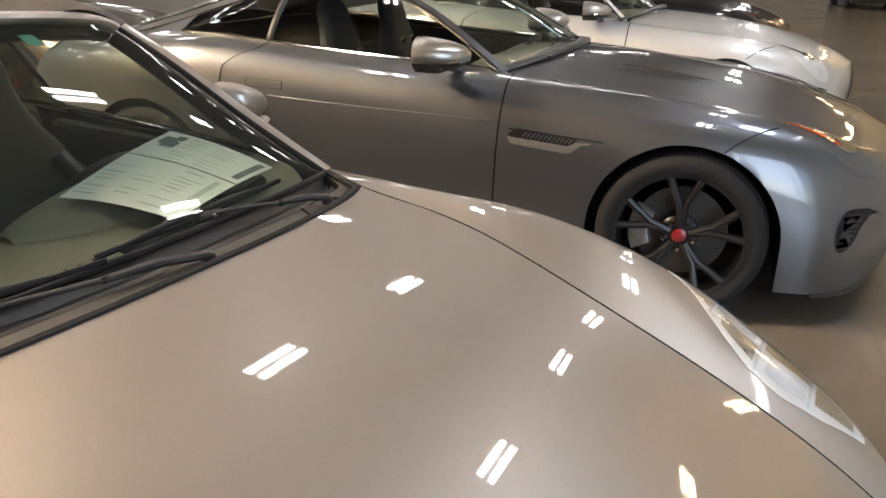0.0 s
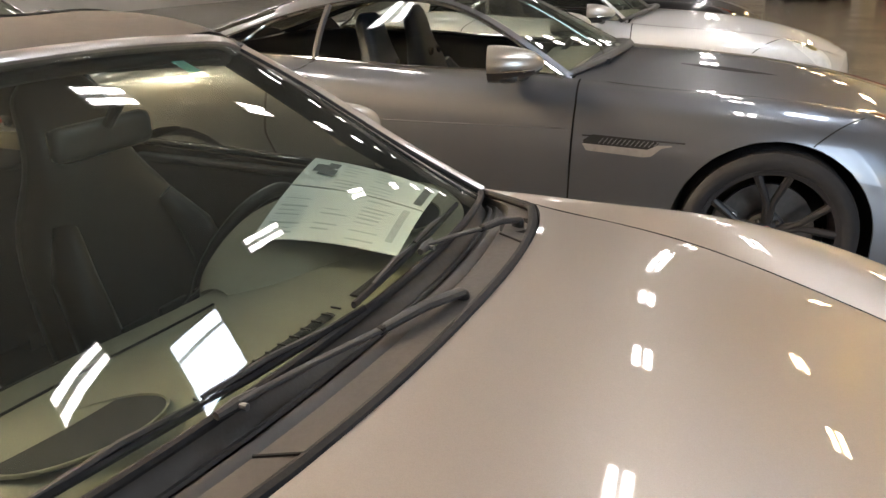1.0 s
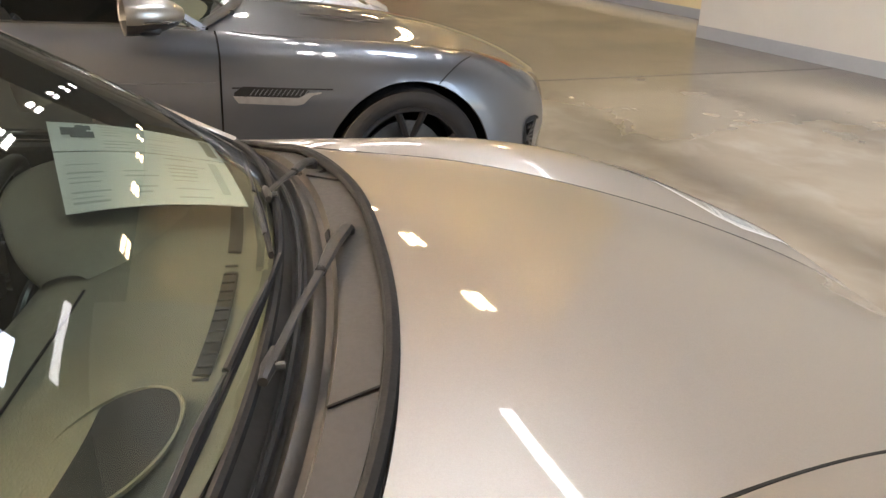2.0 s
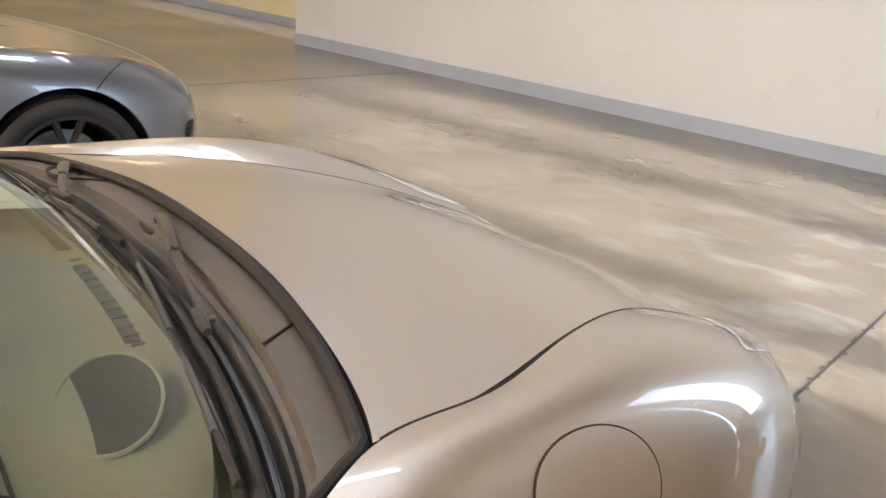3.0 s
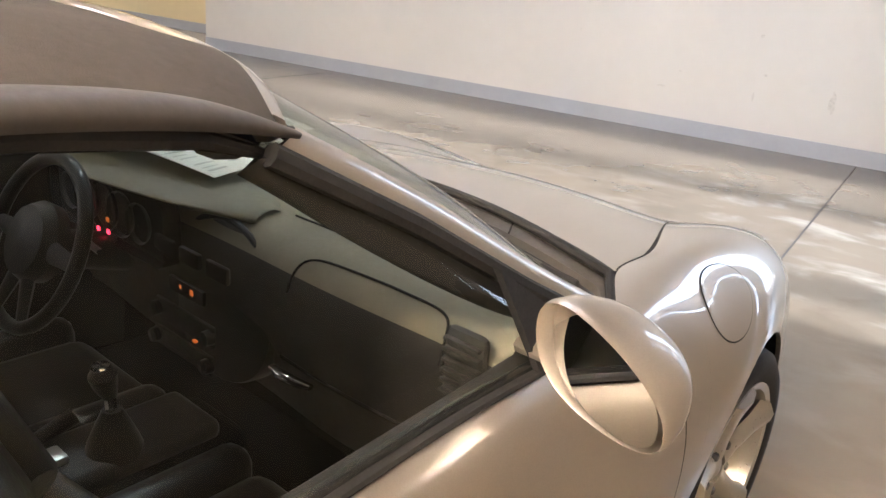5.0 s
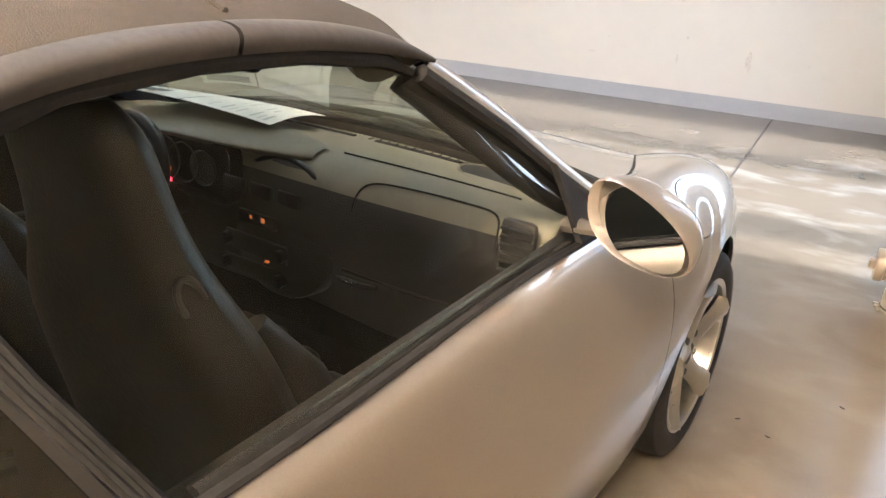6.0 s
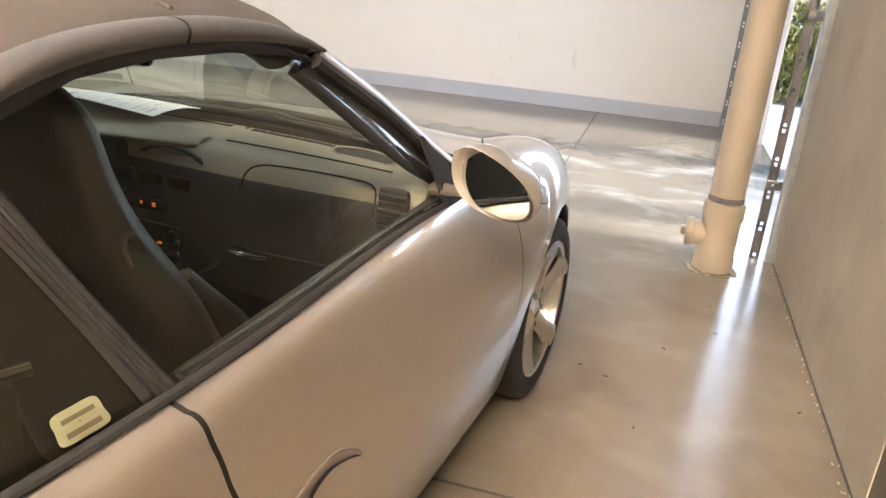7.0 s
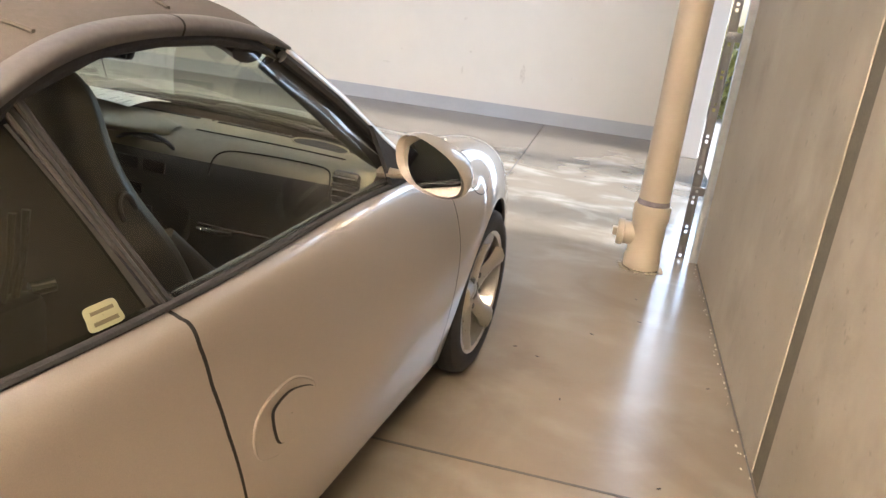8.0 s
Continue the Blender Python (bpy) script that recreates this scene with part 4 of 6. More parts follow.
run = [p + np.array((0, -0.004, 0.002)) for p in cowl_line(0.03, 91)]
part("hood_seal", tube([tuple(p) for p in run], [0.007 + 0.004 * min(1, k / 12, (len(run) - 1 - k) / 12) for k in range(len(run))], 8), M_RUBBER, roadster)
part("screen_seal", tube([tuple(p + np.array((0, 0.004, 0.002))) for p in cowl_line(0.98)], 0.008, 8), M_RUBBER, roadster)
part("cowl_ridge", tube([tuple(p) for p in cowl_line(0.78, 41)[2:-2] + np.array((0, 0, -0.026))], 0.005, 6), M_TRIM, roadster)
for vx in (4.6, 1.4):
    part("cowl_seam", tube([tuple(cowl_line(k, 61)[int(vx * 9 + 3)] + np.array((0, 0, -0.006))) for k in np.linspace(0.1, 0.46, 6)], 0.0022, 5), M_GAP, roadster)


def wiper(pivot, clip, tip0, tip1):
    """An arm from its pivot in a black well to a blade that lies along the foot of the screen."""
    w = new("wiper")
    w.parent = roadster
    pv, cl, a, b = (Vector(q) for q in (pivot, clip, tip0, tip1))
    part("pivot_well", lathe([(0.0, -0.018), (0.034, -0.018), (0.036, -0.01), (0.030, -0.008), (0.024, -0.014)], 24, m=Matrix.Translation(pv) @ Matrix.Diagonal((1.5, 1, 1, 1)), close=False), M_GAP, w)
    part("pivot_cap", lathe([(0.013, -0.016), (0.014, 0.0), (0.011, 0.007), (0.0, 0.009)], 20, m=Matrix.Translation(pv), close=False), M_TRIM, w)
    knee = pv.lerp(cl, 0.42) + Vector((0, 0, 0.006))
    part("arm_head", tube([pv + Vector((0, 0, 0.004)), pv.lerp(knee, 0.5) + Vector((0, 0, 0.008)), knee], [0.012, 0.0115, 0.009], 8, flat=0.7), M_TRIM, w)
    part("arm_hinge", box(0.018, 0.012, 0.012, tuple(knee), 0.003), M_GAP, w)
    part("arm_bar", tube([knee, knee.lerp(cl, 0.5) + Vector((0, 0, 0.003)), cl + Vector((0, 0.004, 0.004))], [0.0075, 0.0065, 0.006], 8, flat=0.6), M_TRIM, w)
    d = (b - a).normalized()
    part("blade_clip", tube([cl - d * 0.035, cl, cl + d * 0.03], [0.006, 0.0095, 0.006], 8), M_TRIM, w)
    part("clip_pin", lathe([(0.005, -0.012), (0.005, 0.012)], 8, m=Matrix.Translation(cl + Vector((0, 0.006, 0))) @ pose(0, 0, 0, 90, 0, 0)), M_DARKSTEEL, w)
    up = Vector((0, 0, 1))
    for u, v in ((0.14, 0.5), (0.5, 0.86)):
        part("blade_yoke", tube([a.lerp(b, u) + up * 0.002, a.lerp(b, (u + v) / 2) + up * 0.008, a.lerp(b, v) + up * (0.006 if v == 0.5 else 0.002)], [0.0035, 0.005, 0.0045], 6), M_TRIM, w)
    mid = [a, a.lerp(b, 0.33) + Vector((0, 0.005, -0.001)), a.lerp(b, 0.66) + Vector((0, 0.005, -0.001)), b]
    part("wiper_blade", tube(mid, 0.0048, 6, flat=1.3), M_RUBBER, w)


wiper((-0.085, -0.358, 0.893), (0.345, -0.472, 0.907), (0.05, -0.462, 0.910), (0.655, -0.572, 0.899))
wiper((-0.50, -0.405, 0.884), (-0.22, -0.487, 0.913), (-0.50, -0.545, 0.908), (0.06, -0.474, 0.917))

# canvas roof and its side rails
RAIL = [(-1.19, 0.662, 1.222), (-1.30, 0.670, 1.256), (-1.45, 0.680, 1.275), (-1.60, 0.690, 1.278), (-1.75, 0.705, 1.268), (-1.90, 0.725, 1.228), (-2.08, 0.748, 1.13), (-2.28, 0.772, 0.99)]
top_net = []
for k, (y, x, z) in enumerate(RAIL):
    cz = (1.278, 1.306, 1.322, 1.322, 1.306, 1.268, 1.185, 1.045)[k]
    cy = (-1.10, -1.24, -1.42, -1.6, -1.8, -2.02, -2.30, -2.62)[k]
    top_net.append([(0, cy, cz), (0.30, cy * 0.8 + y * 0.2, cz - 0.006), (0.50, cy * 0.4 + y * 0.6, cz * 0.72 + z * 0.28 + 0.006), (x - 0.05, y, z + 0.012), (x - 0.022, y, z - 0.008)])
roof = Loft(mirrored_net(top_net))
U, V = np.meshgrid(np.linspace(0, 7, 70), np.linspace(0, 8, 80), indexing="ij")
roof.sheet("canvas_roof", U, V, M_TOP, roadster, label="raised dark brown canvas roof, faintly creased")
for u in (2.6, 4.6):
    part("roof_seam", tube([tuple(p) for p in roof.at(np.full(50, u), np.linspace(0.9, 7.1, 50)) + np.array((0, 0, 0.002))], 0.004, 6), M_TOP, roadster)
for s in (1, -1):
    for k0, k1 in ((0.0, 2.72), (2.76, 7.0)):
        rr = Loft([[(s * (x - 0.034), y, z + 0.004 * h), (s * (x - 0.014), y, z + 0.003 * h), (s * x, y, z - 0.004 * h), (s * (x + 0.004 * h), y - 0.002, z - 0.015 * h), (s * (x - 0.002), y, z - 0.026 * h)] for (y, x, z), h in zip(RAIL, (0.3, 0.85, 1, 1, 1, 1, 1, 1))])
        U, V = np.meshgrid(np.linspace(k0, k1, 50), np.linspace(0, 4, 20), indexing="ij")
        rr.sheet("roof_rail", U, V, M_SEAL, roadster, thick=0.006)
    pts = [(s * (x - 0.016), y, z - 0.031) for y, x, z in RAIL]
    part("window_seal", tube(pts, [0.004, 0.010] + [0.012] * 6, 8), M_RUBBER, roadster)
    part("belt_seal", tube([tuple(p * (s, 1, 1) + np.array((-0.004 * s, 0, 0.004))) for p in r_side.at(np.linspace(r_side.u_at_y(-0.66, 0), r_side.u_at_y(-2.3, 0), 40), np.zeros(40))], 0.0078, 8, flat=0.8), M_RUBBER, roadster)
    part("belt_trim", tube([tuple(p * (s, 1, 1) + np.array((-0.022 * s, 0, 0.004))) for p in r_side.at(np.linspace(r_side.u_at_y(-0.72, 0), r_side.u_at_y(-1.74, 0), 40), np.zeros(40))], 0.009, 8, flat=0.6), M_GLOSSB, roadster)
    # the upright between door window and quarter window
    for dy, mt, rad in ((0.0, M_RUBBER, 0.0055), (-0.0065, M_GLOSSB, 0.0045), (-0.0125, M_RUBBER, 0.005), (-0.0185, M_GLOSSB, 0.0045)):
        part("window_divider", tube([(s * 0.828, -1.765 + dy, 0.905), (s * 0.776, -1.842 + dy, 1.05), (s * 0.716, -1.905 + dy, 1.192 + dy * 0.6)], rad, 8), mt, roadster)
    q = Loft([[(s * 0.824, -1.784, 0.905), (s * 0.815, -2.05, 0.91), (s * 0.80, -2.27, 0.915)], [(s * 0.774, -1.858, 1.045), (s * 0.768, -2.0, 1.03), (s * 0.758, -2.13, 1.01)], [(s * 0.717, -1.922, 1.165), (s * 0.713, -1.98, 1.145), (s * 0.71, -2.02, 1.125)]])
    U, V = np.meshgrid(np.linspace(0, 2, 12), np.linspace(0, 2, 12), indexing="ij")
    qg = q.sheet("quarter_window", U, V, M_TINT, roadster, label="smoked quarter window")
    U, V = np.meshgrid(np.linspace(0.0, 2, 12), np.linspace(0, 0.08, 4), indexing="ij")
    q.sheet("glass_border", U, V, M_GLOSSB, qg).location = (0.003 * s, 0, 0)
    if s > 0:
        o = np.array(smooth_loop([(0.07, 0.13), (0.20, 0.12), (0.33, 0.13), (0.345, 0.26), (0.33, 0.39), (0.20, 0.40), (0.07, 0.39), (0.055, 0.26)], 5) + [(0.07, 0.13)])
        k = np.array((0.02, 0.5, 1.0))[None, :]
        st = q.sheet("window_sticker", 0.18 + (o[:, :1] - 0.20) * k * 0.82, 0.345 + (o[:, 1:] - 0.26) * k * 0.82, M_STICK, qg, lift=0.0, label="cream printed sticker on the quarter window")
        st.location = (0.004, 0, 0)
        for a, b in ((0.215, 0.25), (0.11, 0.15)):
            U, V = np.meshgrid(np.linspace(a, b, 3), np.linspace(0.265, 0.425, 5), indexing="ij")
            pr = q.sheet("sticker_print", U, V, M_STICKD, qg)
            pr.location = (0.006, 0, 0)
    # door mirror
    mr = new("door_mirror")
    mr.parent = roadster
    mr.matrix_basis = Matrix.Translation((0.914 * s, -0.965 if s > 0 else -1.07, 0.978 if s > 0 else 0.975)) @ pose(0, 0, 0, 8, 0, -11 * s)
    prof = [(0.0, 0.1), (0.18, 0.098), (0.35, 0.093), (0.5, 0.085), (0.64, 0.073), (0.76, 0.059), (0.86, 0.043), (0.93, 0.027), (0.975, 0.01), (1.0, -0.004), (0.995, -0.010), (0.972, -0.014), (0.948, -0.012), (0.93, -0.004), (0.915, 0.010), (0.4, 0.012), (0.0, 0.012)]
    bm = lathe([(r, h) for r, h in prof], 48, close=False)
    for v in bm.verts:
        x, y, z = v.co
        x, y = math.copysign(abs(x) ** 0.86, x), math.copysign(abs(y) ** 0.86, y)
        k = 1 - 0.2 * x * s
        v.co = (x * 0.095, z, y * 0.062 * k - 0.023 * x * s)
    part("mirror_shell", bm, M_PAINT, mr, "champagne mirror shell")
    bm = lathe([(0.0, 0.0), (0.885, 0.0)], 40, close=False)
    for v in bm.verts:
        x, y, z = v.co
        x, y = math.copysign(abs(x) ** 0.86, x), math.copysign(abs(y) ** 0.86, y)
        v.co = (x * 0.095, 0.002, y * 0.062 * (1 - 0.2 * x * s) - 0.023 * x * s)
    part("mirror_glass", bm, M_MIRROR, mr).matrix_basis = pose(0, -0.004, 0, -8, 0, -6 * s)
    part("mirror_arm", tube([(0.75 * s, -0.86, 0.918), (0.80 * s, -0.885, 0.928), (0.87 * s, -0.915, 0.95)], [0.024, 0.017, 0.02], 10, flat=0.7), M_PAINT, roadster)
    bm = bmesh.new()
    tri = [bm.verts.new(p) for p in ((0.735 * s, -0.945, 1.045), (0.756 * s, -0.715, 0.888), (0.774 * s, -0.88, 0.895))]
    bm.faces.new(tri)
    r = bmesh.ops.extrude_face_region(bm, geom=bm.faces[:])
    bmesh.ops.translate(bm, vec=(0.012 * s, 0, 0), verts=[e for e in r["geom"] if isinstance(e, bmesh.types.BMVert)])
    part("mirror_triangle", bm, M_RUBBER, roadster, "grey black mirror mount triangle")
    # door handle in its oval dish
    uh = r_side.u_at_y(-1.49, 3.25)
    arc = smooth_loop([(0.092, 0.022), (0.009, 0.066), (-0.069, 0.066), (-0.113, 0.044), (-0.121, 0.007), (-0.104, -0.037), (-0.07, -0.066), (0.0, -0.082), (0.066, -0.06), (0.098, -0.012)])
    U, V = blob_on(r_side, uh, 3.25, arc, (0.02, 0.5, 0.8, 0.93, 1.0))
    dish = r_side.sheet("door_handle", U, V, M_PAINT, roadster, s < 0, lift=0.0006)
    U, V = blob_on(r_side, uh, 3.25, arc, (0.99, 1.0))
    pts = [tuple(p * (s, 1, 1)) for p in r_side.at(U[:, 1], V[:, 1])[:-1]]
    part("handle_rim", tube(pts, [0.0016 + 0.0022 * max(0.0, math.sin(math.pi * k / 40)) ** 0.4 for k in range(len(pts))], 6, closed=True), M_PAINT, dish)
    # dark crescent that paints the shade inside one half of the dish's rim
    U, V = blob_on(r_side, uh, 3.25, [(a * 0.985, b * 0.975) for a, b in arc[:41]] + [(a * 0.972, b * 0.955) for a, b in arc[40::-1]], (0.999, 1.0))
    r_side.sheet("recess_shade", U, V, M_GAP, dish, s < 0, lift=0.0012)
    lever = smooth_loop([(0.087, 0.013), (0.0, 0.047), (-0.057, 0.041), (-0.065, 0.018), (-0.03, -0.048), (0.032, -0.062), (0.079, -0.03)])
    U, V = blob_on(r_side, uh, 3.25, [(a + 0.0005, b - 0.0015) for a, b in lever], (0.85, 1.045))
    r_side.sheet("lever_gap", U, V, M_GAP, dish, s < 0, lift=0.0018)
    U, V = blob_on(r_side, uh, 3.25, lever, (0.02, 0.4, 0.7, 0.9, 1.0))
    r_side.sheet("handle_lever", U, V, M_PAINT, dish, s < 0, lift=0.007, thick=0.006)
    # the wound-up door window
    top = [(0.720, -0.885, 0.99), (0.690, -1.05, 1.098), (0.660, -1.20, 1.188), (0.655, -1.42, 1.236), (0.668, -1.62, 1.240), (0.690, -1.78, 1.222), (0.706, -1.910, 1.18)]
    low = [-0.86, -0.98, -1.13, -1.32, -1.50, -1.66, -1.785]
    net = []
    for t_, y in zip(top, low):
        b = r_side.at(r_side.u_at_y(y, 0), 0.0) + (-0.012, 0, 0.0)
        net.append([b, b * 0.5 + np.array(t_) * 0.5 + (0.014, 0, 0), t_])
    dw = Loft(net)
    U, V = np.meshgrid(np.linspace(0, 6, 40), np.linspace(0, 2, 14), indexing="ij")
    dw.sheet("door_window", U, V, M_DOORGL, roadster, s < 0, label="raised door window with a faint painted haze").visible_shadow = False
# rear deck and tail
deck = Loft(mirrored_net([[(0, -2.62, 1.02), (0.30, -2.60, 1.01), (0.55, -2.45, 0.98), (0.78, -2.26, 0.93)], [(0, -2.85, 0.95), (0.28, -2.84, 0.945), (0.52, -2.82, 0.925), (0.715, -2.8, 0.90)], [(0, -3.2, 0.88), (0.22, -3.2, 0.878), (0.40, -3.2, 0.87), (0.55, -3.2, 0.86)], [(0, -3.5, 0.80), (0.15, -3.49, 0.80), (0.27, -3.47, 0.79), (0.36, -3.45, 0.78)], [(0, -3.53, 0.55), (0.2, -3.52, 0.55), (0.36, -3.48, 0.55), (0.54, -3.38, 0.55)], [(0, -3.42, 0.3), (0.2, -3.41, 0.3), (0.36, -3.4, 0.3), (0.50, -3.38, 0.32)]]))
U, V = np.meshgrid(np.linspace(0, 5, 40), np.linspace(0, 6, 40), indexing="ij")
deck.sheet("rear_deck", U, V, M_PAINT, roadster)

# ---------------- the other cars ----------------
G_SIDE = [
    (0.86, (0.35, 0.86, 0.62), (0.45, 0.85, 0.585), (0.55, 0.82, 0.53), (0.61, 0.80, 0.45), (0.62, 0.78, 0.33), (0.59, 0.76, 0.15)),
    (0.62, (0.56, 0.64, 0.70), (0.66, 0.64, 0.70), (0.765, 0.62, 0.645), (0.83, 0.60, 0.52), (0.85, 0.60, 0.35), (0.83, 0.60, 0.15)),
    (0.35, (0.62, 0.775), (0.74, 0.80), (0.855, 0.745), (0.92, 0.59), (0.925, 0.36), (0.90, 0.15)),
    (0.0, (0.65, 0.835), (0.78, 0.855), (0.895, 0.79), (0.955, 0.63), (0.955, 0.38), (0.93, 0.15)),
    (-0.4, (0.67, 0.88), (0.79, 0.885), (0.885, 0.815), (0.93, 0.65), (0.93, 0.40), (0.91, 0.15)),
    (-0.8, (0.70, 0.925), (0.79, 0.91), (0.872, 0.84), (0.915, 0.67), (0.915, 0.42), (0.90, 0.16)),
    (-1.2, (0.73, 0.955), (0.80, 0.93), (0.872, 0.855), (0.912, 0.68), (0.912, 0.43), (0.90, 0.17)),
    (-1.7, (0.76, 0.985), (0.82, 0.955), (0.885, 0.88), (0.92, 0.69), (0.918, 0.43), (0.90, 0.18)),
    (-2.2, (0.78, 1.03), (0.855, 1.0), (0.925, 0.91), (0.95, 0.71), (0.94, 0.45), (0.90, 0.2)),
    (-2.62, (0.75, 1.03), (0.86, 1.0), (0.945, 0.91), (0.965, 0.71), (0.95, 0.46), (0.91, 0.2)),
    (-3.1, (0.66, 0.99), (0.78, 0.955), (0.88, 0.88), (0.92, 0.70), (0.90, 0.45), (0.86, 0.24)),
    (-3.5, (0.52, 0.93), (0.62, 0.89), (0.72, 0.81), (0.78, 0.66), (0.77, 0.45), (0.73, 0.3)),
]
G_TOP = [
    [(0, 0.93, 0.63), (0.2, 0.91, 0.63)], [(0, 0.72, 0.745), (0.30, 0.70, 0.73)], [(0, 0.40, 0.85), (0.33, 0.385, 0.825)],
    [(0, 0.0, 0.93), (0.35, 0.0, 0.89)], [(0, -0.4, 0.975), (0.36, -0.4, 0.94)], [(0, -0.72, 0.995), (0.37, -0.76, 0.975)],
]
# roof rail (x, y, z), roof middle (y, z), from the foot of the windscreen to the tail
G_RAIL = [(0.72, -0.82, 0.925), (0.655, -1.08, 1.095), (0.60, -1.32, 1.215), (0.57, -1.60, 1.265), (0.565, -1.95, 1.245), (0.585, -2.25, 1.18), (0.63, -2.55, 1.09), (0.68, -2.85, 1.01), (0.62, -3.2, 0.955)]
G_MID = [(-0.66, 1.0), (-0.95, 1.15), (-1.22, 1.265), (-1.55, 1.318), (-1.95, 1.315), (-2.3, 1.26), (-2.65, 1.165), (-2.95, 1.07), (-3.3, 0.96)]
SEATS = material("blue_black_leather", (0.03, 0.034, 0.045), 0.42, var=0.25, scale=14, bump=0.2, bscale=160)


def hardtop_car(label, paint, m, group, tall=1.0, roof_up=0.0, detail=True, rim="black", louvres=True, clear_lamp=False, arch=0.385):
    """A closed car from the same family of lines; tall scales the body's height, roof_up raises the cabin."""
    car = thing("parked_car", label, "car", m, group)

    def up(p):
        return (p[0], p[1], p[2] * tall)
    side_net = [[up(p) for p in row] for row in rows_net(G_SIDE)]
    side = Loft(side_net)
    cut_f = cut_by([0, 1, 2, 3, 4, 5], [-0.775, -0.775, -0.775, -0.785, -0.795, -0.80])
    cut_r = cut_by([0, 1, 2, 3, 4, 5], [-1.96, -2.0, -2.14, -2.16, -2.05, -1.92])
    for mir in (False, True):
        body_side(side, car, paint, ((0, 0.34, arch), (-2.62, 0.345, arch)), (cut_f, cut_r), mir)
    top = Loft(mirrored_net([[up(p) for p in l] + side_net[k][:2] for k, l in enumerate(G_TOP)]))
    U, V = np.meshgrid(np.linspace(0.35, 5, 60), np.linspace(1.0, 5.0, 60), indexing="ij")
    top.sheet("hood", U, V, paint, car, thick=0.01)
    U, V = np.meshgrid(np.linspace(0, 0.34, 8), np.linspace(1, 5, 40), indexing="ij")
    top.sheet("bumper_top", U, V, paint, car)
    fr = Loft(mirrored_net([[up((0, 0.93, 0.63)), up((0.2, 0.91, 0.63)), side_net[0][0]], [up((0, 0.96, 0.5)), up((0.3, 0.92, 0.5)), side_net[0][2]], [up((0, 0.95, 0.34)), up((0.35, 0.90, 0.34)), side_net[0][4]], [up((0, 0.90, 0.15)), up((0.33, 0.86, 0.15)), side_net[0][5]]]))
    U, V = np.meshgrid(np.linspace(0, 3, 16), np.linspace(0, 4, 30), indexing="ij")
    fr.sheet("front_bumper", U, V, paint, car)
    U, V = np.meshgrid(np.linspace(0.35, 2.1, 10), np.linspace(1.1, 2.9, 20), indexing="ij")
    fr.sheet("grille", U, V, M_TRIM, car, lift=0.006)
    # cabin
    rise = [0, 0.45, 0.8, 1, 1, 0.9, 0.6, 0.25, 0]
    rail = [(x, y, z * tall + roof_up * k) for (x, y, z), k in zip(G_RAIL, rise)]
    mid = [(y, z * tall + roof_up * k) for (y, z), k in zip(G_MID, rise)]
    net = [[(0, my, mz), (x * 0.5, my * 0.75 + y * 0.25, mz - 0.008), (x * 0.85, my * 0.3 + y * 0.7, mz * 0.45 + z * 0.55 + 0.006), (x, y, z)] for (x, y, z), (my, mz) in zip(rail, mid)]
    cab = Loft(mirrored_net(net))
    U, V = np.meshgrid(np.linspace(0.06, 2.2, 30), np.linspace(0.35, 5.65, 40), indexing="ij")
    cab.sheet("windscreen", U, V, M_GLASS, car, lift=0.001).visible_shadow = False
    U, V = np.meshgrid(np.linspace(2.2, 5.0, 40), np.linspace(0, 6, 40), indexing="ij")
    cab.sheet("roof", U, V, paint, car, thick=0.01)
    U, V = np.meshgrid(np.linspace(5.02, 6.9, 20), np.linspace(0.6, 5.4, 40), indexing="ij")
    cab.sheet("rear_window", U, V, M_TINT, car)
    U, V = np.meshgrid(np.linspace(6.92, 8, 20), np.linspace(0, 6, 40), indexing="ij")
    cab.sheet("tailgate", U, V, paint, car)
    for s in (1, -1):
        U, V = np.meshgrid(np.linspace(0, 2.2, 30), np.linspace(5.65, 6.0, 8), indexing="ij")
        cab.sheet("windscreen_pillar", U, V if s > 0 else 6 - V, paint, car, thick=0.012)
        U, V = np.meshgrid(np.linspace(5.0, 6.92, 20), np.linspace(5.4, 6.0, 10), indexing="ij")
        cab.sheet("rear_pillar", U, V if s > 0 else 6 - V, paint, car, thick=0.01)
        # side glass between belt and rail
        belt = lambda y: side.at(side.u_at_y(y, 0), 0.0)
        gn = []
        for (x, y, z), by in zip(rail[:8], (-0.80, -1.0, -1.25, -1.55, -1.95, -2.2, -2.38, -2.46)):
            b = belt(by)
            t = np.array((x, y, z))
            if y < -2.3:
                k = (-2.3 - y) / 0.55
                t = np.array((0.60 + 0.12 * k, -2.25 - 0.2 * k, (1.17 - 0.11 * k) * tall + roof_up * 0.85 * (1 - k)))
            gn.append([b + (0, 0, 0.004), b * 0.5 + t * 0.5 + (0.012, 0, 0), t - (0.004, 0, 0.012)])
        sg = Loft(gn)
        U, V = np.meshgrid(np.linspace(0.1, 7, 60), np.linspace(0, 2, 12), indexing="ij")
        sg.sheet("side_window", U, V, M_SIDEGL, car, s < 0).visible_shadow = False
        edge = [tuple(p * (s, 1, 1)) for p in np.concatenate((sg.at(np.linspace(0.1, 7, 50), np.zeros(50)), sg.at(np.linspace(7, 0.1, 50), np.full(50, 2.0))))]
        part("window_chrome", tube(edge, 0.009, 6, closed=True), M_CHROME if detail else M_TRIM, car)
        part("window_divider", tube([tuple(p * (s, 1, 1)) for p in sg.at(np.full(8, 4.05), np.linspace(0, 2, 8))], 0.016, 6), M_TRIM, car)
        cn = []
        for k in range(4, 9):
            x, y, z = rail[k]
            b = belt(max(y, -3.3))
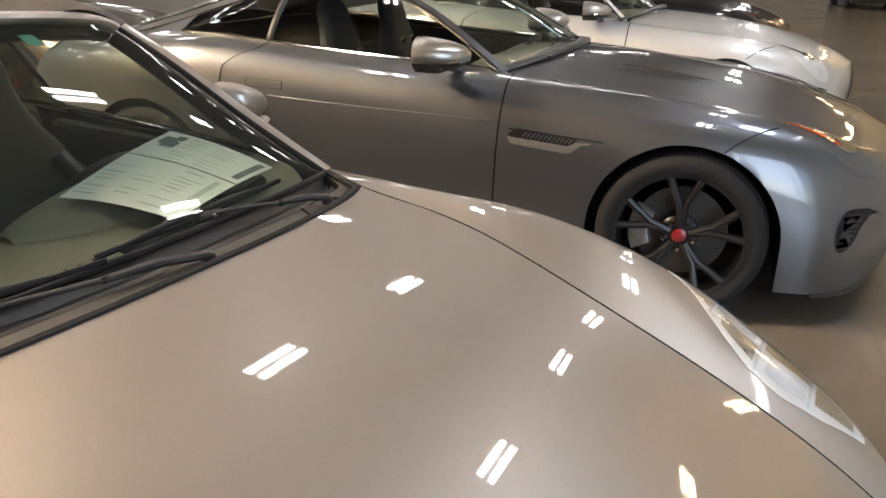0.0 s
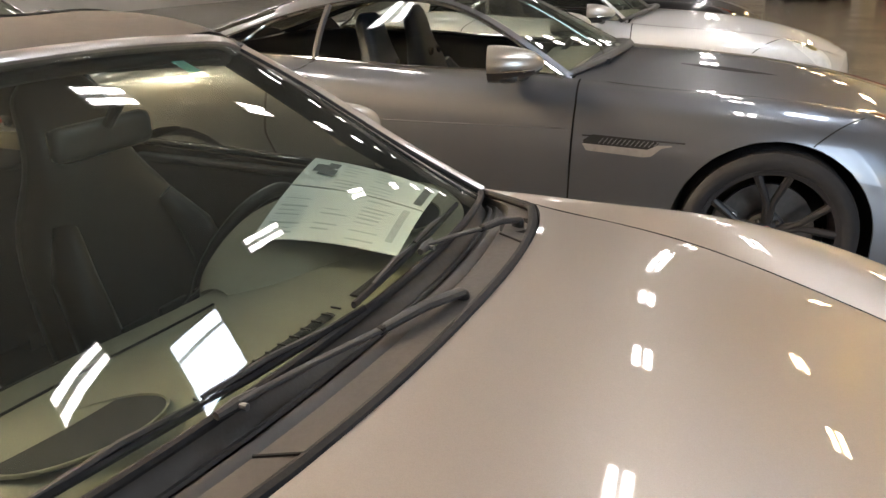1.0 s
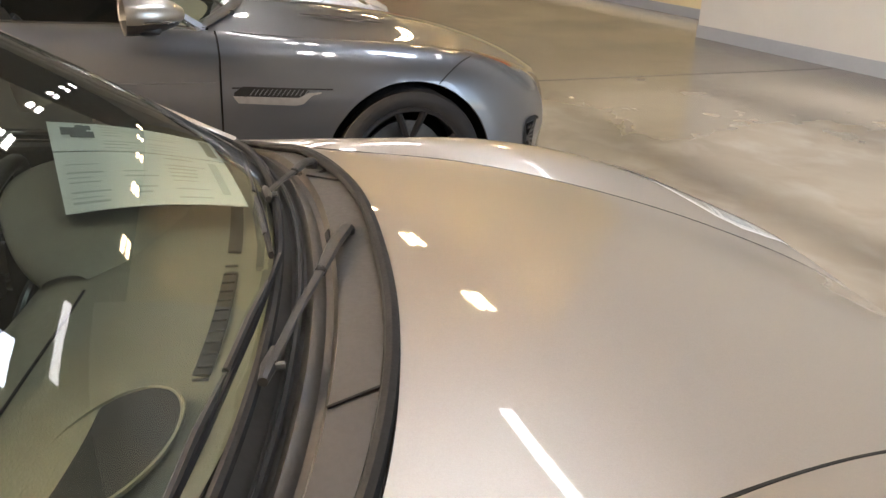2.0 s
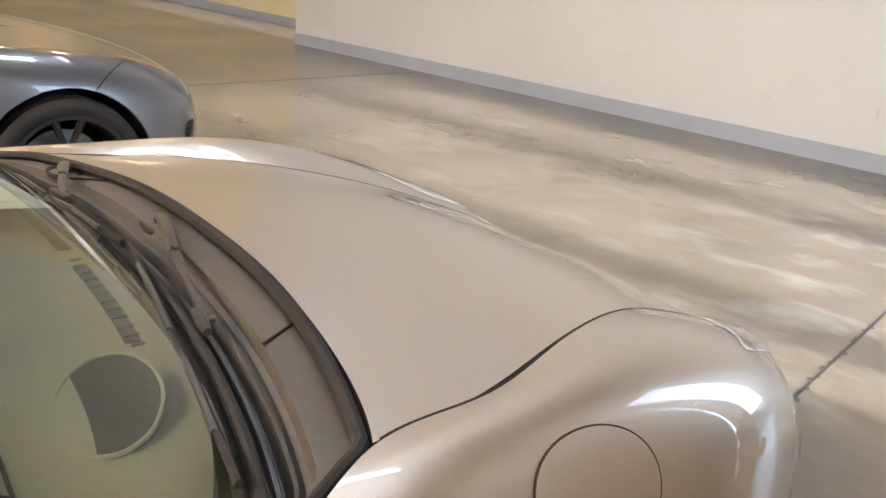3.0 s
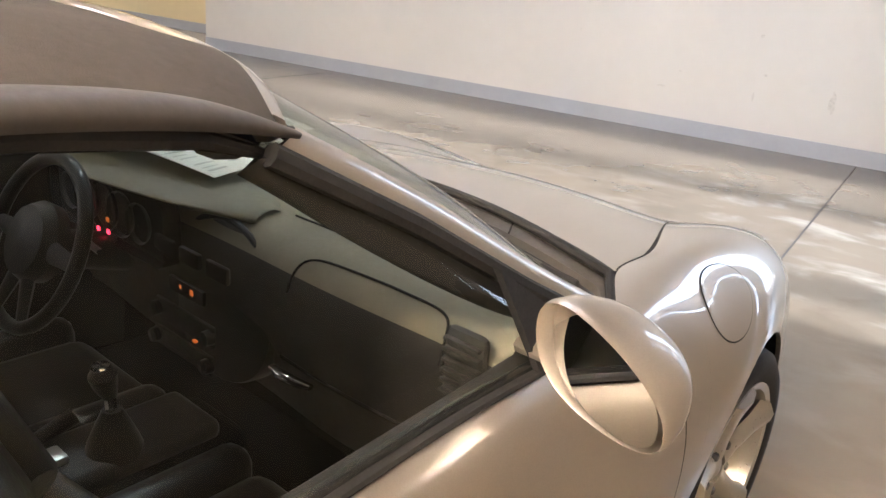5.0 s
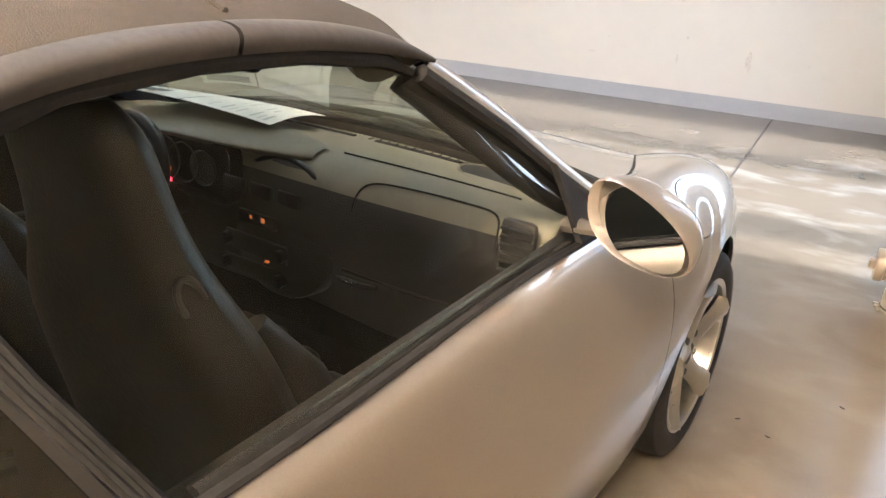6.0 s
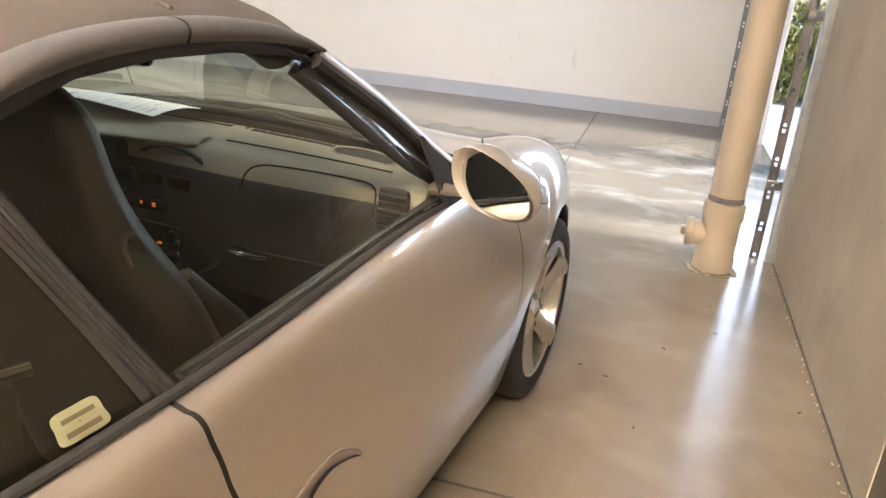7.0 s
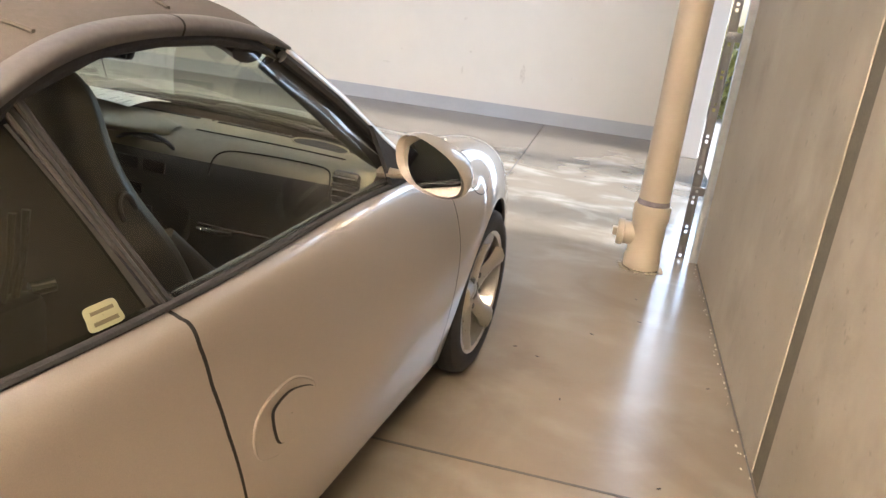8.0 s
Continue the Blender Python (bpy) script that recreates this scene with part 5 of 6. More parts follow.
            cn.append([b, b * 0.5 + np.array((x, y, z)) * 0.5 + (0.01, 0, 0.0), (x, y, z)])
        cs = Loft(cn)
        U, V = np.meshgrid(np.linspace(1.75, 4, 30), np.linspace(0, 2, 10), indexing="ij")
        cs.sheet("rear_shoulder", U, V, paint, car, s < 0, lift=-0.006)
        arch_liner(car, 0, 0.34, 0.40, 0.5 * s, 0.90 * s)
        arch_liner(car, -2.62, 0.345, 0.40, 0.5 * s, 0.92 * s)
        wheel(car, (0.83 * s, 0, 0.343), s, 0.343, 0.262, 0.225, rim)
        wheel(car, (0.83 * s, -2.62, 0.345), s, 0.345, 0.262, 0.24, rim)
        # lamps, mirror, vent, handle
        mir = s < 0
        uh, vh = (side.u_at_y(0.60, 1.75), 1.75) if clear_lamp else (side.u_at_y(0.52, 1.35), 1.35)
        out = [(a, b - a * 0.24) for a, b in (ellipse(0.2, 0.085, 48, 0.2) if clear_lamp else ellipse(0.225, 0.072, 48, 0.35))]
        U, V = blob_on(side, uh, vh, out)
        lamp = side.sheet("headlamp", U, V, M_BOWL if clear_lamp else M_DARKSTEEL, car, mir, lift=0.003, label="clear silver headlamp unit" if clear_lamp else "dark headlamp unit with red amber strip")
        U2, V2 = blob_on(side, side.u_at_y(0.56, 1.25), 1.25, ellipse(0.055, 0.035, 24))
        side.sheet("reflector", U2, V2, M_CHROME, lamp, mir, lift=0.006)
        U2, V2 = blob_on(side, side.u_at_y(0.44, 1.1), 1.1, [(a, b - a * 0.2) for a, b in ellipse(0.12, 0.018, 24)])
        side.sheet("indicator_strip", U2, V2, M_CHROME if clear_lamp else M_AMBER, lamp, mir, lift=0.007)
        side.sheet("lens", U, V, M_LENS, lamp, mir, lift=0.012)
        vx = side.at(side.u_at_y(-0.55, 2.75), 2.75)
        uv = side.u_at_y(-0.55, 2.86)
        U, V = blob_on(side, uv, 2.86, [(0.115, 0.022), (0.06, 0.03), (-0.15, 0.034), (-0.185, 0.01), (-0.185, -0.012), (0.1, -0.008)], (0.02, 0.5, 1.0))
        vent = side.sheet("side_vent", U, V, M_GAP, car, mir, lift=0.003, label="dark mesh side vent with pale blade")
        U, V = blob_on(side, uv, 2.86, [(-0.19, -0.004), (0.075, -0.008), (0.11, 0.012), (0.165, 0.016), (0.165, 0.011), (0.125, 0.0), (0.09, -0.034), (0.06, -0.04), (-0.17, -0.032)], (0.02, 0.5, 0.8, 1.0), mid=(0.05, -0.02))
        side.sheet("vent_blade", U, V, M_CALIPER, vent, mir, lift=0.007)
        for j in range(13):
            U, V = blob_on(side, side.u_at_y(-0.45 - 0.018 * j, 2.80), 2.80, [(0.010, 0.012), (0.014, 0.012), (-0.004, -0.012), (-0.008, -0.012)], (0.02, 1.0))
            side.sheet("vent_mesh_bar", U, V, M_DARKSTEEL, vent, mir, lift=0.006)
        U, V = blob_on(side, side.u_at_y(-1.92, 2.35), 2.35, [(0.09, 0.016), (-0.09, 0.016), (-0.09, -0.016), (0.09, -0.016)], (0.02, 0.5, 0.93, 1.0))
        hd = side.sheet("door_handle", U, V, paint, car, mir, lift=0.004)
        U, V = blob_on(side, side.u_at_y(-1.92, 2.35), 2.35, [(0.094, 0.019), (-0.094, 0.019), (-0.094, -0.019), (0.094, -0.019)], (0.93, 1.0))
        side.sheet("handle_gap", U, V, M_GAP, hd, mir, lift=0.001)
        # arch-to-lamp shut line and the crease along the door
        pts = [side.at(side.u_at_y(y, v), v) for y, v in zip(np.linspace(0.13, 0.32, 10), np.linspace(2.55, 1.45, 10))]
        part("bumper_gap", tube([tuple(p * (s, 1, 1)) for p in pts], 0.0035, 5), M_GAP, car)
        pts = [side.at(side.u_at_y(y, 2.72), 2.72) for y in np.linspace(-0.74, -0.335, 20)]
        part("vent_gap", tube([tuple(p * (s, 1, 1)) for p in pts], 0.003, 5), M_GAP, car)
        pts = [side.at(side.u_at_y(y, 2.62), 2.62) for y in np.linspace(-1.9, -0.80, 30)]
        part("door_crease", tube([tuple(p * (s, 1, 1) - np.array((0.002 * s, 0, 0))) for p in pts], 0.004, 5), paint, car)
        if detail:
            ud = side.u_at_y(0.60, 3.6)
            duct_line = smooth_loop([(0.15, 0.088), (0.05, 0.09), (-0.01, 0.07), (-0.03, 0.0), (-0.012, -0.07), (0.02, -0.088), (0.065, -0.05), (0.095, 0.02)], 5)
            duct = side.sheet("bumper_duct", *blob_on(side, ud, 3.6, duct_line, (0.02, 0.5, 1.0)), M_GAP, car, mir, lift=0.003)
            for k in range(7):
                z = 0.06 - 0.022 * k
                bar = [(-0.012, z), (0.085 - 0.006 * k, z + 0.012), (0.085 - 0.006 * k, z + 0.008), (-0.012, z - 0.004)]
                side.sheet("duct_mesh_bar", *blob_on(side, ud, 3.6, bar, (0.02, 1.0)), M_TRIM, duct, mir, lift=0.005)
            vane = [(0.28, 0.092), (0.14, 0.09), (0.14, 0.083), (0.28, 0.084)]
            side.sheet("duct_shadow_gap", *blob_on(side, ud, 3.6, vane, (0.02, 1.0)), M_GAP, duct, mir, lift=0.003)
        part("sill_blade", box(0.05, 1.7, 0.05, (0.895 * s, -1.3, 0.15), 0.012), M_TRIM, car)
        pts = [side.at(u, 5.0) * (s, 1, 1) + np.array((0, 0, -0.004)) for u in np.linspace(0, 1.35, 16)]
        part("front_splitter", tube([tuple(p) for p in pts], 0.014, 6, flat=0.7), M_TRIM, car)
        mr = new("door_mirror")
        mr.parent = car
        mr.matrix_basis = Matrix.Translation((0.985 * s, -1.06, 1.02 * tall)) @ pose(0, 0, 0, 0, -4 * s, 8 * s)
        for low in (False, True):
            bm = lathe([(0.0, 0.17), (0.3, 0.163), (0.58, 0.135), (0.8, 0.09), (0.94, 0.035), (1.0, -0.02), (0.98, -0.05), (0.9, -0.045), (0.86, -0.02), (0.0, -0.02)], 48, close=False)
            bmesh.ops.delete(bm, geom=[f for f in bm.faces if (f.calc_center_median().y < -0.32) != low], context="FACES")
            for v in bm.verts:
                x, y, z = v.co
                v.co = (x * 0.135, z, y * 0.072 * (1.0 + 0.12 * x * s))
            part("mirror_foot" if low else "mirror_shell", bm, M_TRIM if low else (paint if not detail else M_RIM), mr, "" if low else "silver capped mirror shell")
        part("mirror_strip", tube([(0.13 * math.cos(a), -0.01 + 0.155 * math.sin(a), -0.024) for a in np.linspace(0.1, 3.04, 24)], 0.004, 6), M_CHROME, mr)
        part("mirror_base", box(0.2, 0.08, 0.035, (-0.01 * s, 0.03, -0.052), 0.015), M_TRIM, mr)
        part("mirror_arm", tube([(-0.22 * s, 0.08, -0.065), (-0.1 * s, 0.05, -0.055), (0.0, 0.03, -0.05)], [0.028, 0.022, 0.02], 8, flat=0.7), M_TRIM, mr)
    tail = Loft(mirrored_net([[up((0, -3.28, 0.958)), up((0.31, -3.26, 0.957)), up((0.60, -3.18, 0.955))], [up((0, -3.66, 0.90)), up((0.30, -3.63, 0.90)), up((0.55, -3.44, 0.935))],
                              [up((0, -3.72, 0.66)), up((0.42, -3.68, 0.66)), up((0.785, -3.48, 0.66))], [up((0, -3.64, 0.30)), up((0.40, -3.61, 0.30)), up((0.735, -3.48, 0.30))]]))
    U, V = np.meshgrid(np.linspace(0, 3, 24), np.linspace(0, 4, 30), indexing="ij")
    tail.sheet("rear_panel", U, V, paint, car)
    part("underbody", box(1.1, 3.6, 0.12, (0, -1.5, 0.22), 0.05), M_GAP, car)
    if detail:
        for x in (-0.36, 0.36):
            s_ob = seat(car, (x, -1.42, 0.30), SEATS, True)
        steering_wheel(car, (-0.37, -1.03, 0.82 * tall), 62)
        dash = Loft(mirrored_net([[(0, -0.76, 0.955), (0.35, -0.79, 0.95), (0.68, -0.88, 0.92)], [(0, -0.98, 0.945), (0.35, -1.0, 0.94), (0.70, -1.04, 0.915)], [(0, -1.06, 0.87), (0.35, -1.07, 0.87), (0.71, -1.08, 0.86)], [(0, -1.0, 0.6), (0.35, -1.0, 0.6), (0.72, -1.0, 0.6)]]))
        U, V = np.meshgrid(np.linspace(0, 3, 20), np.linspace(0, 4, 24), indexing="ij")
        dash.sheet("dashboard", U, V, M_DASHLIT, car)
        part("cabin_floor", box(1.45, 1.9, 0.05, (0, -1.7, 0.3), 0.01), M_CARPET, car)
        part("rear_bulkhead", box(1.4, 0.08, 0.55, (0, -2.12, 0.6), 0.03), M_CARPET, car)
        # hood louvres and wipers
        for s in (1, -1) if louvres else ():
            vc = 3 + 0.95 * s
            U = np.array([[top.u_at_y(y, vc)] * 4 for y in np.linspace(0.06, -0.36, 14)])
            wd = np.sin(np.linspace(0.12, math.pi - 0.35, 14))[:, None] * 0.03
            top.sheet("hood_louvre", U, vc + np.linspace(-1, 1, 4)[None, :] * wd / 0.35, M_GAP, car, lift=0.003)
            top.sheet("louvre_lip", U, vc + s * (wd / 0.35 + np.linspace(0.0, 0.05, 4)[None, :]), paint, car, lift=0.006)
            part("wiper_arm", tube([(0.45 * s, -0.68, 0.965), (0.2 * s - 0.1, -0.74, 1.0), (-0.25 + 0.25 * s, -0.80, 1.03)], [0.014, 0.009, 0.006], 6), M_TRIM, car)
        part("cowl_panel", tube([(x, -0.62 - 0.25 * (x / 0.72) ** 2, 0.995 - 0.07 * (x / 0.72) ** 2) for x in np.linspace(-0.72, 0.72, 31)], 0.032, 8, flat=0.5), M_TRIM, car)
    else:
        part("cabin_floor", box(1.5, 2.4, 0.5, (0, -1.9, 0.6), 0.05), M_CARPET, car)
    return car


hardtop_car("parked graphite grey metallic coupe with black wheels", M_FGREY, pose(-3.10, 0.28, 0, 0, 0, 2.0), "cars in the hall")
hardtop_car("parked silver white saloon with dark side vent", M_WHITE, pose(-6.35, 0.25, 0, 0, 0, 1.0), "cars in the hall", 0.98, 0.13, True, "silver", False, True, 0.352)
hardtop_car("parked glossy black car beyond the pale saloon", M_BLACKP, pose(-10.0, -0.2, 0, 0, 0, 0.5), "cars in the hall", 1.02, 0.12, False)
hardtop_car("parked dark bronze car in the row behind", paint_material("dark_bronze_paint", (0.06, 0.05, 0.04), 0.5, 0.35), pose(-4.7, -5.3, 0, 0, 0, 1.5), "cars in the hall", 1.0, 0.05, False)
hardtop_car("parked red car across the hall", M_REDP, pose(-26.0, 6.9, 0, 0, 0, -82), "cars in the hall", 1.04, 0.1, False)
hardtop_car("parked black car across the hall", M_BLACKP, pose(-26.2, 3.4, 0, 0, 0, -84), "cars in the hall", 1.06, 0.14, False)
hardtop_car("parked pale car across the hall", M_WHITE, pose(-26.4, -2.6, 0, 0, 0, -86), "cars in the hall", 1.06, 0.14, False, "silver")

# ---------------- the convertible's cabin ----------------
dash = Loft(mirrored_net([
    [(0, -0.47, 0.872), (0.30, -0.49, 0.872), (0.52, -0.54, 0.868), (0.655, -0.60, 0.855)],
    [(0, -0.60, 0.888), (0.30, -0.61, 0.890), (0.54, -0.64, 0.890), (0.68, -0.66, 0.885)],
    [(0, -0.73, 0.890), (0.30, -0.74, 0.896), (0.55, -0.75, 0.898), (0.70, -0.755, 0.895)],
    [(0, -0.80, 0.868), (0.30, -0.815, 0.878), (0.55, -0.82, 0.885), (0.71, -0.82, 0.885)],
    [(0, -0.83, 0.80), (0.30, -0.855, 0.81), (0.55, -0.865, 0.82), (0.71, -0.86, 0.82)],
    [(0, -0.82, 0.68), (0.30, -0.845, 0.69), (0.55, -0.85, 0.70), (0.71, -0.845, 0.70)],
    [(0, -0.76, 0.50), (0.30, -0.78, 0.50), (0.55, -0.78, 0.52), (0.71, -0.78, 0.52)],
]))
# below u = 3.62 the dark tone paints in the shade of the front face
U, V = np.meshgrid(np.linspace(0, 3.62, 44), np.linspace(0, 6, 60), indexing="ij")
dash_ob = dash.sheet("dashboard", U, V, M_DASHLIT, roadster, label="grained dashboard, its top in a lit black green tone")
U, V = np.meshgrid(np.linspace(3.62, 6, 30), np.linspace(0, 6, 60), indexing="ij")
dash.sheet("lower_dashboard", U, V, M_DASHSHADE, dash_ob, label="lower dashboard in a painted shaded tone")


def on_dash(u, v, lift=0.002):
    p, n = dash.at(u, v), dash.normal(u, v)
    n = n if n[2] > 0 or n[1] < 0 else -n
    return tuple(p + n * lift)


# airbag cover seam, speaker grille, screen vents, side vent
seam_u, seam_v = np.array((4.0, 3.6, 3.25, 3.02, 2.95, 2.93, 2.95, 3.0, 3.2, 3.6, 4.0)), np.array((3.75, 3.76, 3.80, 3.93, 4.2, 4.5, 4.8, 5.05, 5.2, 5.27, 5.3))
wt = weights(11, np.linspace(0, 10, 60))
part("airbag_seam", tube([on_dash(a, b) for a, b in zip(wt @ seam_u, wt @ seam_v)], 0.0024, 6), M_GAP, dash_ob)
part("lid_seam", tube([on_dash(1.9, v) for v in np.linspace(3.3, 5.2, 12)], 0.002, 6), M_GAP, dash_ob)
for sg in (1, -1):
    o = ellipse(0.10, 0.058, 36)
    p = np.array(on_dash(0.95, 3 + 1.55 * sg, 0.003))
    bm = bmesh.new()
    bm.faces.new([bm.verts.new((p[0] + a, p[1] + b + 0.25 * a * -sg, p[2] + 0.0 * a)) for a, b in o])
    part("speaker_grille", bm, M_RUBBER, dash_ob)
    part("grille_rim", tube([(p[0] + a, p[1] + b + 0.25 * a * -sg, p[2]) for a, b in o], 0.003, 6, closed=True), M_DASHLIT, dash_ob)
    part("demister_slot", tube([on_dash(0.5, 3 + sg * k, 0.001) for k in np.linspace(0.12, 1.05, 10)], 0.011, 6, flat=0.3), M_GAP, dash_ob)
for k in range(12):
    x = 0.02 + 0.028 * k
    part("demister_fin", box(0.003, 0.018, 0.003, (x, on_dash(0.5, 3 + 0.12 + 0.08 * k)[1], on_dash(0.5, 3 + 0.12 + 0.08 * k)[2] + 0.003)), M_TRIM, dash_ob)
part("side_vent", box(0.075, 0.02, 0.115, (0.655, -0.868, 0.845), 0.012, m=Matrix.Identity(4)), M_TRIM, dash_ob)
for k in range(6):
    part("vent_slat", box(0.066, 0.012, 0.006, (0.655, -0.881, 0.80 + 0.017 * k), 0.002), M_TRIM, dash_ob)
part("glovebox_handle", tube([(0.215, -0.872, 0.658), (0.25, -0.88, 0.661), (0.29, -0.88, 0.662), (0.325, -0.872, 0.663)], [0.008, 0.012, 0.012, 0.008], 10, flat=0.7), M_CHROME, dash_ob)
part("dash_groove", tube([on_dash(5.2, v, 0.001) for v in np.linspace(3.6, 5.7, 14)], 0.004, 6), M_GAP, dash_ob)
# instrument hood, cluster and pilot lights
hood_net = []
for x, y0, y1, z in ((-0.68, -0.64, -0.82, 0.885), (-0.58, -0.62, -0.88, 0.905), (-0.45, -0.61, -0.925, 0.922), (-0.30, -0.61, -0.925, 0.925), (-0.15, -0.63, -0.885, 0.918), (-0.02, -0.66, -0.83, 0.908), (0.05, -0.71, -0.785, 0.898)):
    hood_net.append([(x, y0, z - 0.03), (x, y0 * 0.6 + y1 * 0.4, z), (x, y1, z - 0.012), (x, y1 + 0.012, z - 0.03), (x, y1 + 0.04, z - 0.045)])
pod = Loft(hood_net)
U, V = np.meshgrid(np.linspace(0, 6, 50), np.linspace(0, 4, 24), indexing="ij")
pod_ob = pod.sheet("instrument_hood", U, V, M_DASHLIT, dash_ob)
part("instrument_panel", box(0.50, 0.02, 0.15, (-0.37, -0.868, 0.815), 0.03, 3), M_GAP, dash_ob)
for x, r in ((-0.52, 0.045), (-0.445, 0.052), (-0.37, 0.06), (-0.295, 0.052), (-0.22, 0.045)):
    part("dial", lathe([(r - 0.004, 0), (r, 0.006), (r, 0.01)], 28, m=Matrix.Translation((x, -0.880, 0.82)) @ pose(0, 0, 0, 90, 0, 0), close=False), M_TRIM, dash_ob)
for x, z, mt in ((-0.43, 0.80, M_LEDR), (-0.445, 0.765, M_LEDR), (-0.39, 0.762, M_LEDR), (-0.345, 0.766, M_LEDR), (-0.345, 0.795, M_LEDO)):
    part("pilot_light", box(0.012, 0.004, 0.011, (x, -0.890, z), 0.002), mt, dash_ob)
# centre stack: an oval panel with bright rim, display and knobs
cs = [(0.0 + 0.165 * math.cos(t), 0.70 + 0.175 * math.copysign(abs(math.sin(t)) ** 0.8, math.sin(t))) for t in np.linspace(0, 2 * math.pi, 41)[:-1]]
m_cs = Matrix.Translation((-0.01, -0.85, 0)) @ pose(0, 0, 0, 84, 0, 0)
part("console_face", extrude_outline(cs, 0.05, 0.01, m=m_cs), M_TRIM, dash_ob)
part("stack_rim", tube([tuple(m_cs @ Vector((x, y, 0.052))) for x, y in cs[0:21]], 0.007, 8), M_BLKRIM, dash_ob)
for k, (x, z, w, h, mt) in enumerate(((-0.01, 0.745, 0.12, 0.03, M_GAP), (-0.028, 0.747, 0.009, 0.009, M_LEDO), (0.012, 0.747, 0.011, 0.012, M_LEDO), (-0.01, 0.68, 0.2, 0.045, M_DASHSHADE), (-0.01, 0.62, 0.2, 0.04, M_DASHSHADE), (0.03, 0.652, 0.012, 0.005, M_LEDO))):
    part("stack_module", box(w, 0.008, h, (x, -0.905 - 0.001 * k - 0.1 * (0.745 - z) * 0.6, z), 0.002), mt, dash_ob)
for x in (-0.10, 0.08):
    for z in (0.68, 0.62):
        part("knob", lathe([(0.016, 0), (0.015, 0.018), (0.0, 0.02)], 20, m=Matrix.Translation((x, -0.912 + 0.06 * (z - 0.68), z)) @ pose(0, 0, 0, 90, 0, 0), close=False), M_BLKRIM, dash_ob)
for x in (-0.09, 0.0, 0.09):
    part("stack_vent", box(0.07, 0.012, 0.035, (x, -0.902, 0.815), 0.006), M_GAP, dash_ob)
# tunnel, gear lever, hand brake
part("tunnel", box(0.22, 0.95, 0.20, (0, -1.30, 0.36), 0.05, 3), M_CARPET, roadster)
part("console_tray", box(0.17, 0.42, 0.05, (0, -1.10, 0.465), 0.02, 3), M_TRIM, roadster)
gl = new("gear_lever")
gl.parent = roadster
part("gaiter", lathe([(0.055, 0.48), (0.045, 0.51), (0.03, 0.545), (0.018, 0.57)], 20, m=Matrix.Translation((0.03, -1.09, 0))), M_LEATH, gl)
part("lever_stem", tube([(0.03, -1.09, 0.55), (0.032, -1.095, 0.61)], 0.011, 8), M_CHROME, gl)
part("lever_knob", tube([(0.031, -1.093, 0.60), (0.032, -1.10, 0.625), (0.034, -1.105, 0.65), (0.035, -1.108, 0.665)], [0.014, 0.022, 0.026, 0.015], 14), M_BLKRIM, gl)
part("knob_cap", lathe([(0.018, 0), (0.016, 0.004), (0.0, 0.005)], 16, m=Matrix.Translation((0.035, -1.108, 0.667)), close=False), M_CHROME, gl)
part("console_switch", box(0.05, 0.07, 0.02, (0.0, -1.205, 0.495), 0.006), M_RIM, roadster)
part("hand_brake", tube([(-0.06, -1.36, 0.46), (-0.06, -1.2, 0.50), (-0.06, -1.12, 0.525)], [0.016, 0.014, 0.018], 10), M_LEATH, roadster)
part("cabin_floor", box(1.4, 1.5, 0.04, (0, -1.25, 0.27), 0.01), M_CARPET, roadster)
part("rear_bulkhead", box(1.4, 0.06, 0.55, (0, -2.02, 0.60), 0.03), M_CARPET, roadster)
part("rear_shelf", box(1.4, 0.5, 0.04, (0, -2.25, 0.86), 0.015), M_CARPET, roadster)
part("footwell_wall", box(1.4, 0.04, 0.45, (0, -0.58, 0.5), 0.02), M_CARPET, roadster)
for s in (1, -1):
    hinge = part("roof_hinge", box(0.05, 0.11, 0.20, (s * 0.655, -1.89, 0.81), 0.015), M_TRIM, roadster)
    part("hinge_bolt", tube([(s * 0.655, -1.845, 0.912), (s * 0.668, -1.815, 0.914)], 0.011, 12), M_CHROME, hinge)
    for dy in (0.0, -0.022):
        part("hinge_rod", tube([(s * 0.655, -1.872 + dy, 0.90), (s * 0.658, -1.855 + dy, 0.965), (s * 0.66, -1.848 + dy, 1.03)], [0.006, 0.0045, 0.006], 8), M_TRIM, hinge)
for x in (-0.37, 0.37):
    seat(roadster, (x, -1.13, 0.285), M_LEATH)
steering_wheel(roadster, (-0.39, -1.03, 0.76), 66)
part("steering_column", tube([(-0.37, -0.84, 0.70), (-0.37, -1.0, 0.745)], 0.045, 12), M_TRIM, roadster)
for x in (-0.45, -0.29):
    part("column_stalk", tube([(-0.37, -0.93, 0.745), (x * 1.4 + 0.15, -0.955, 0.76)], [0.009, 0.007], 8), M_TRIM, roadster)
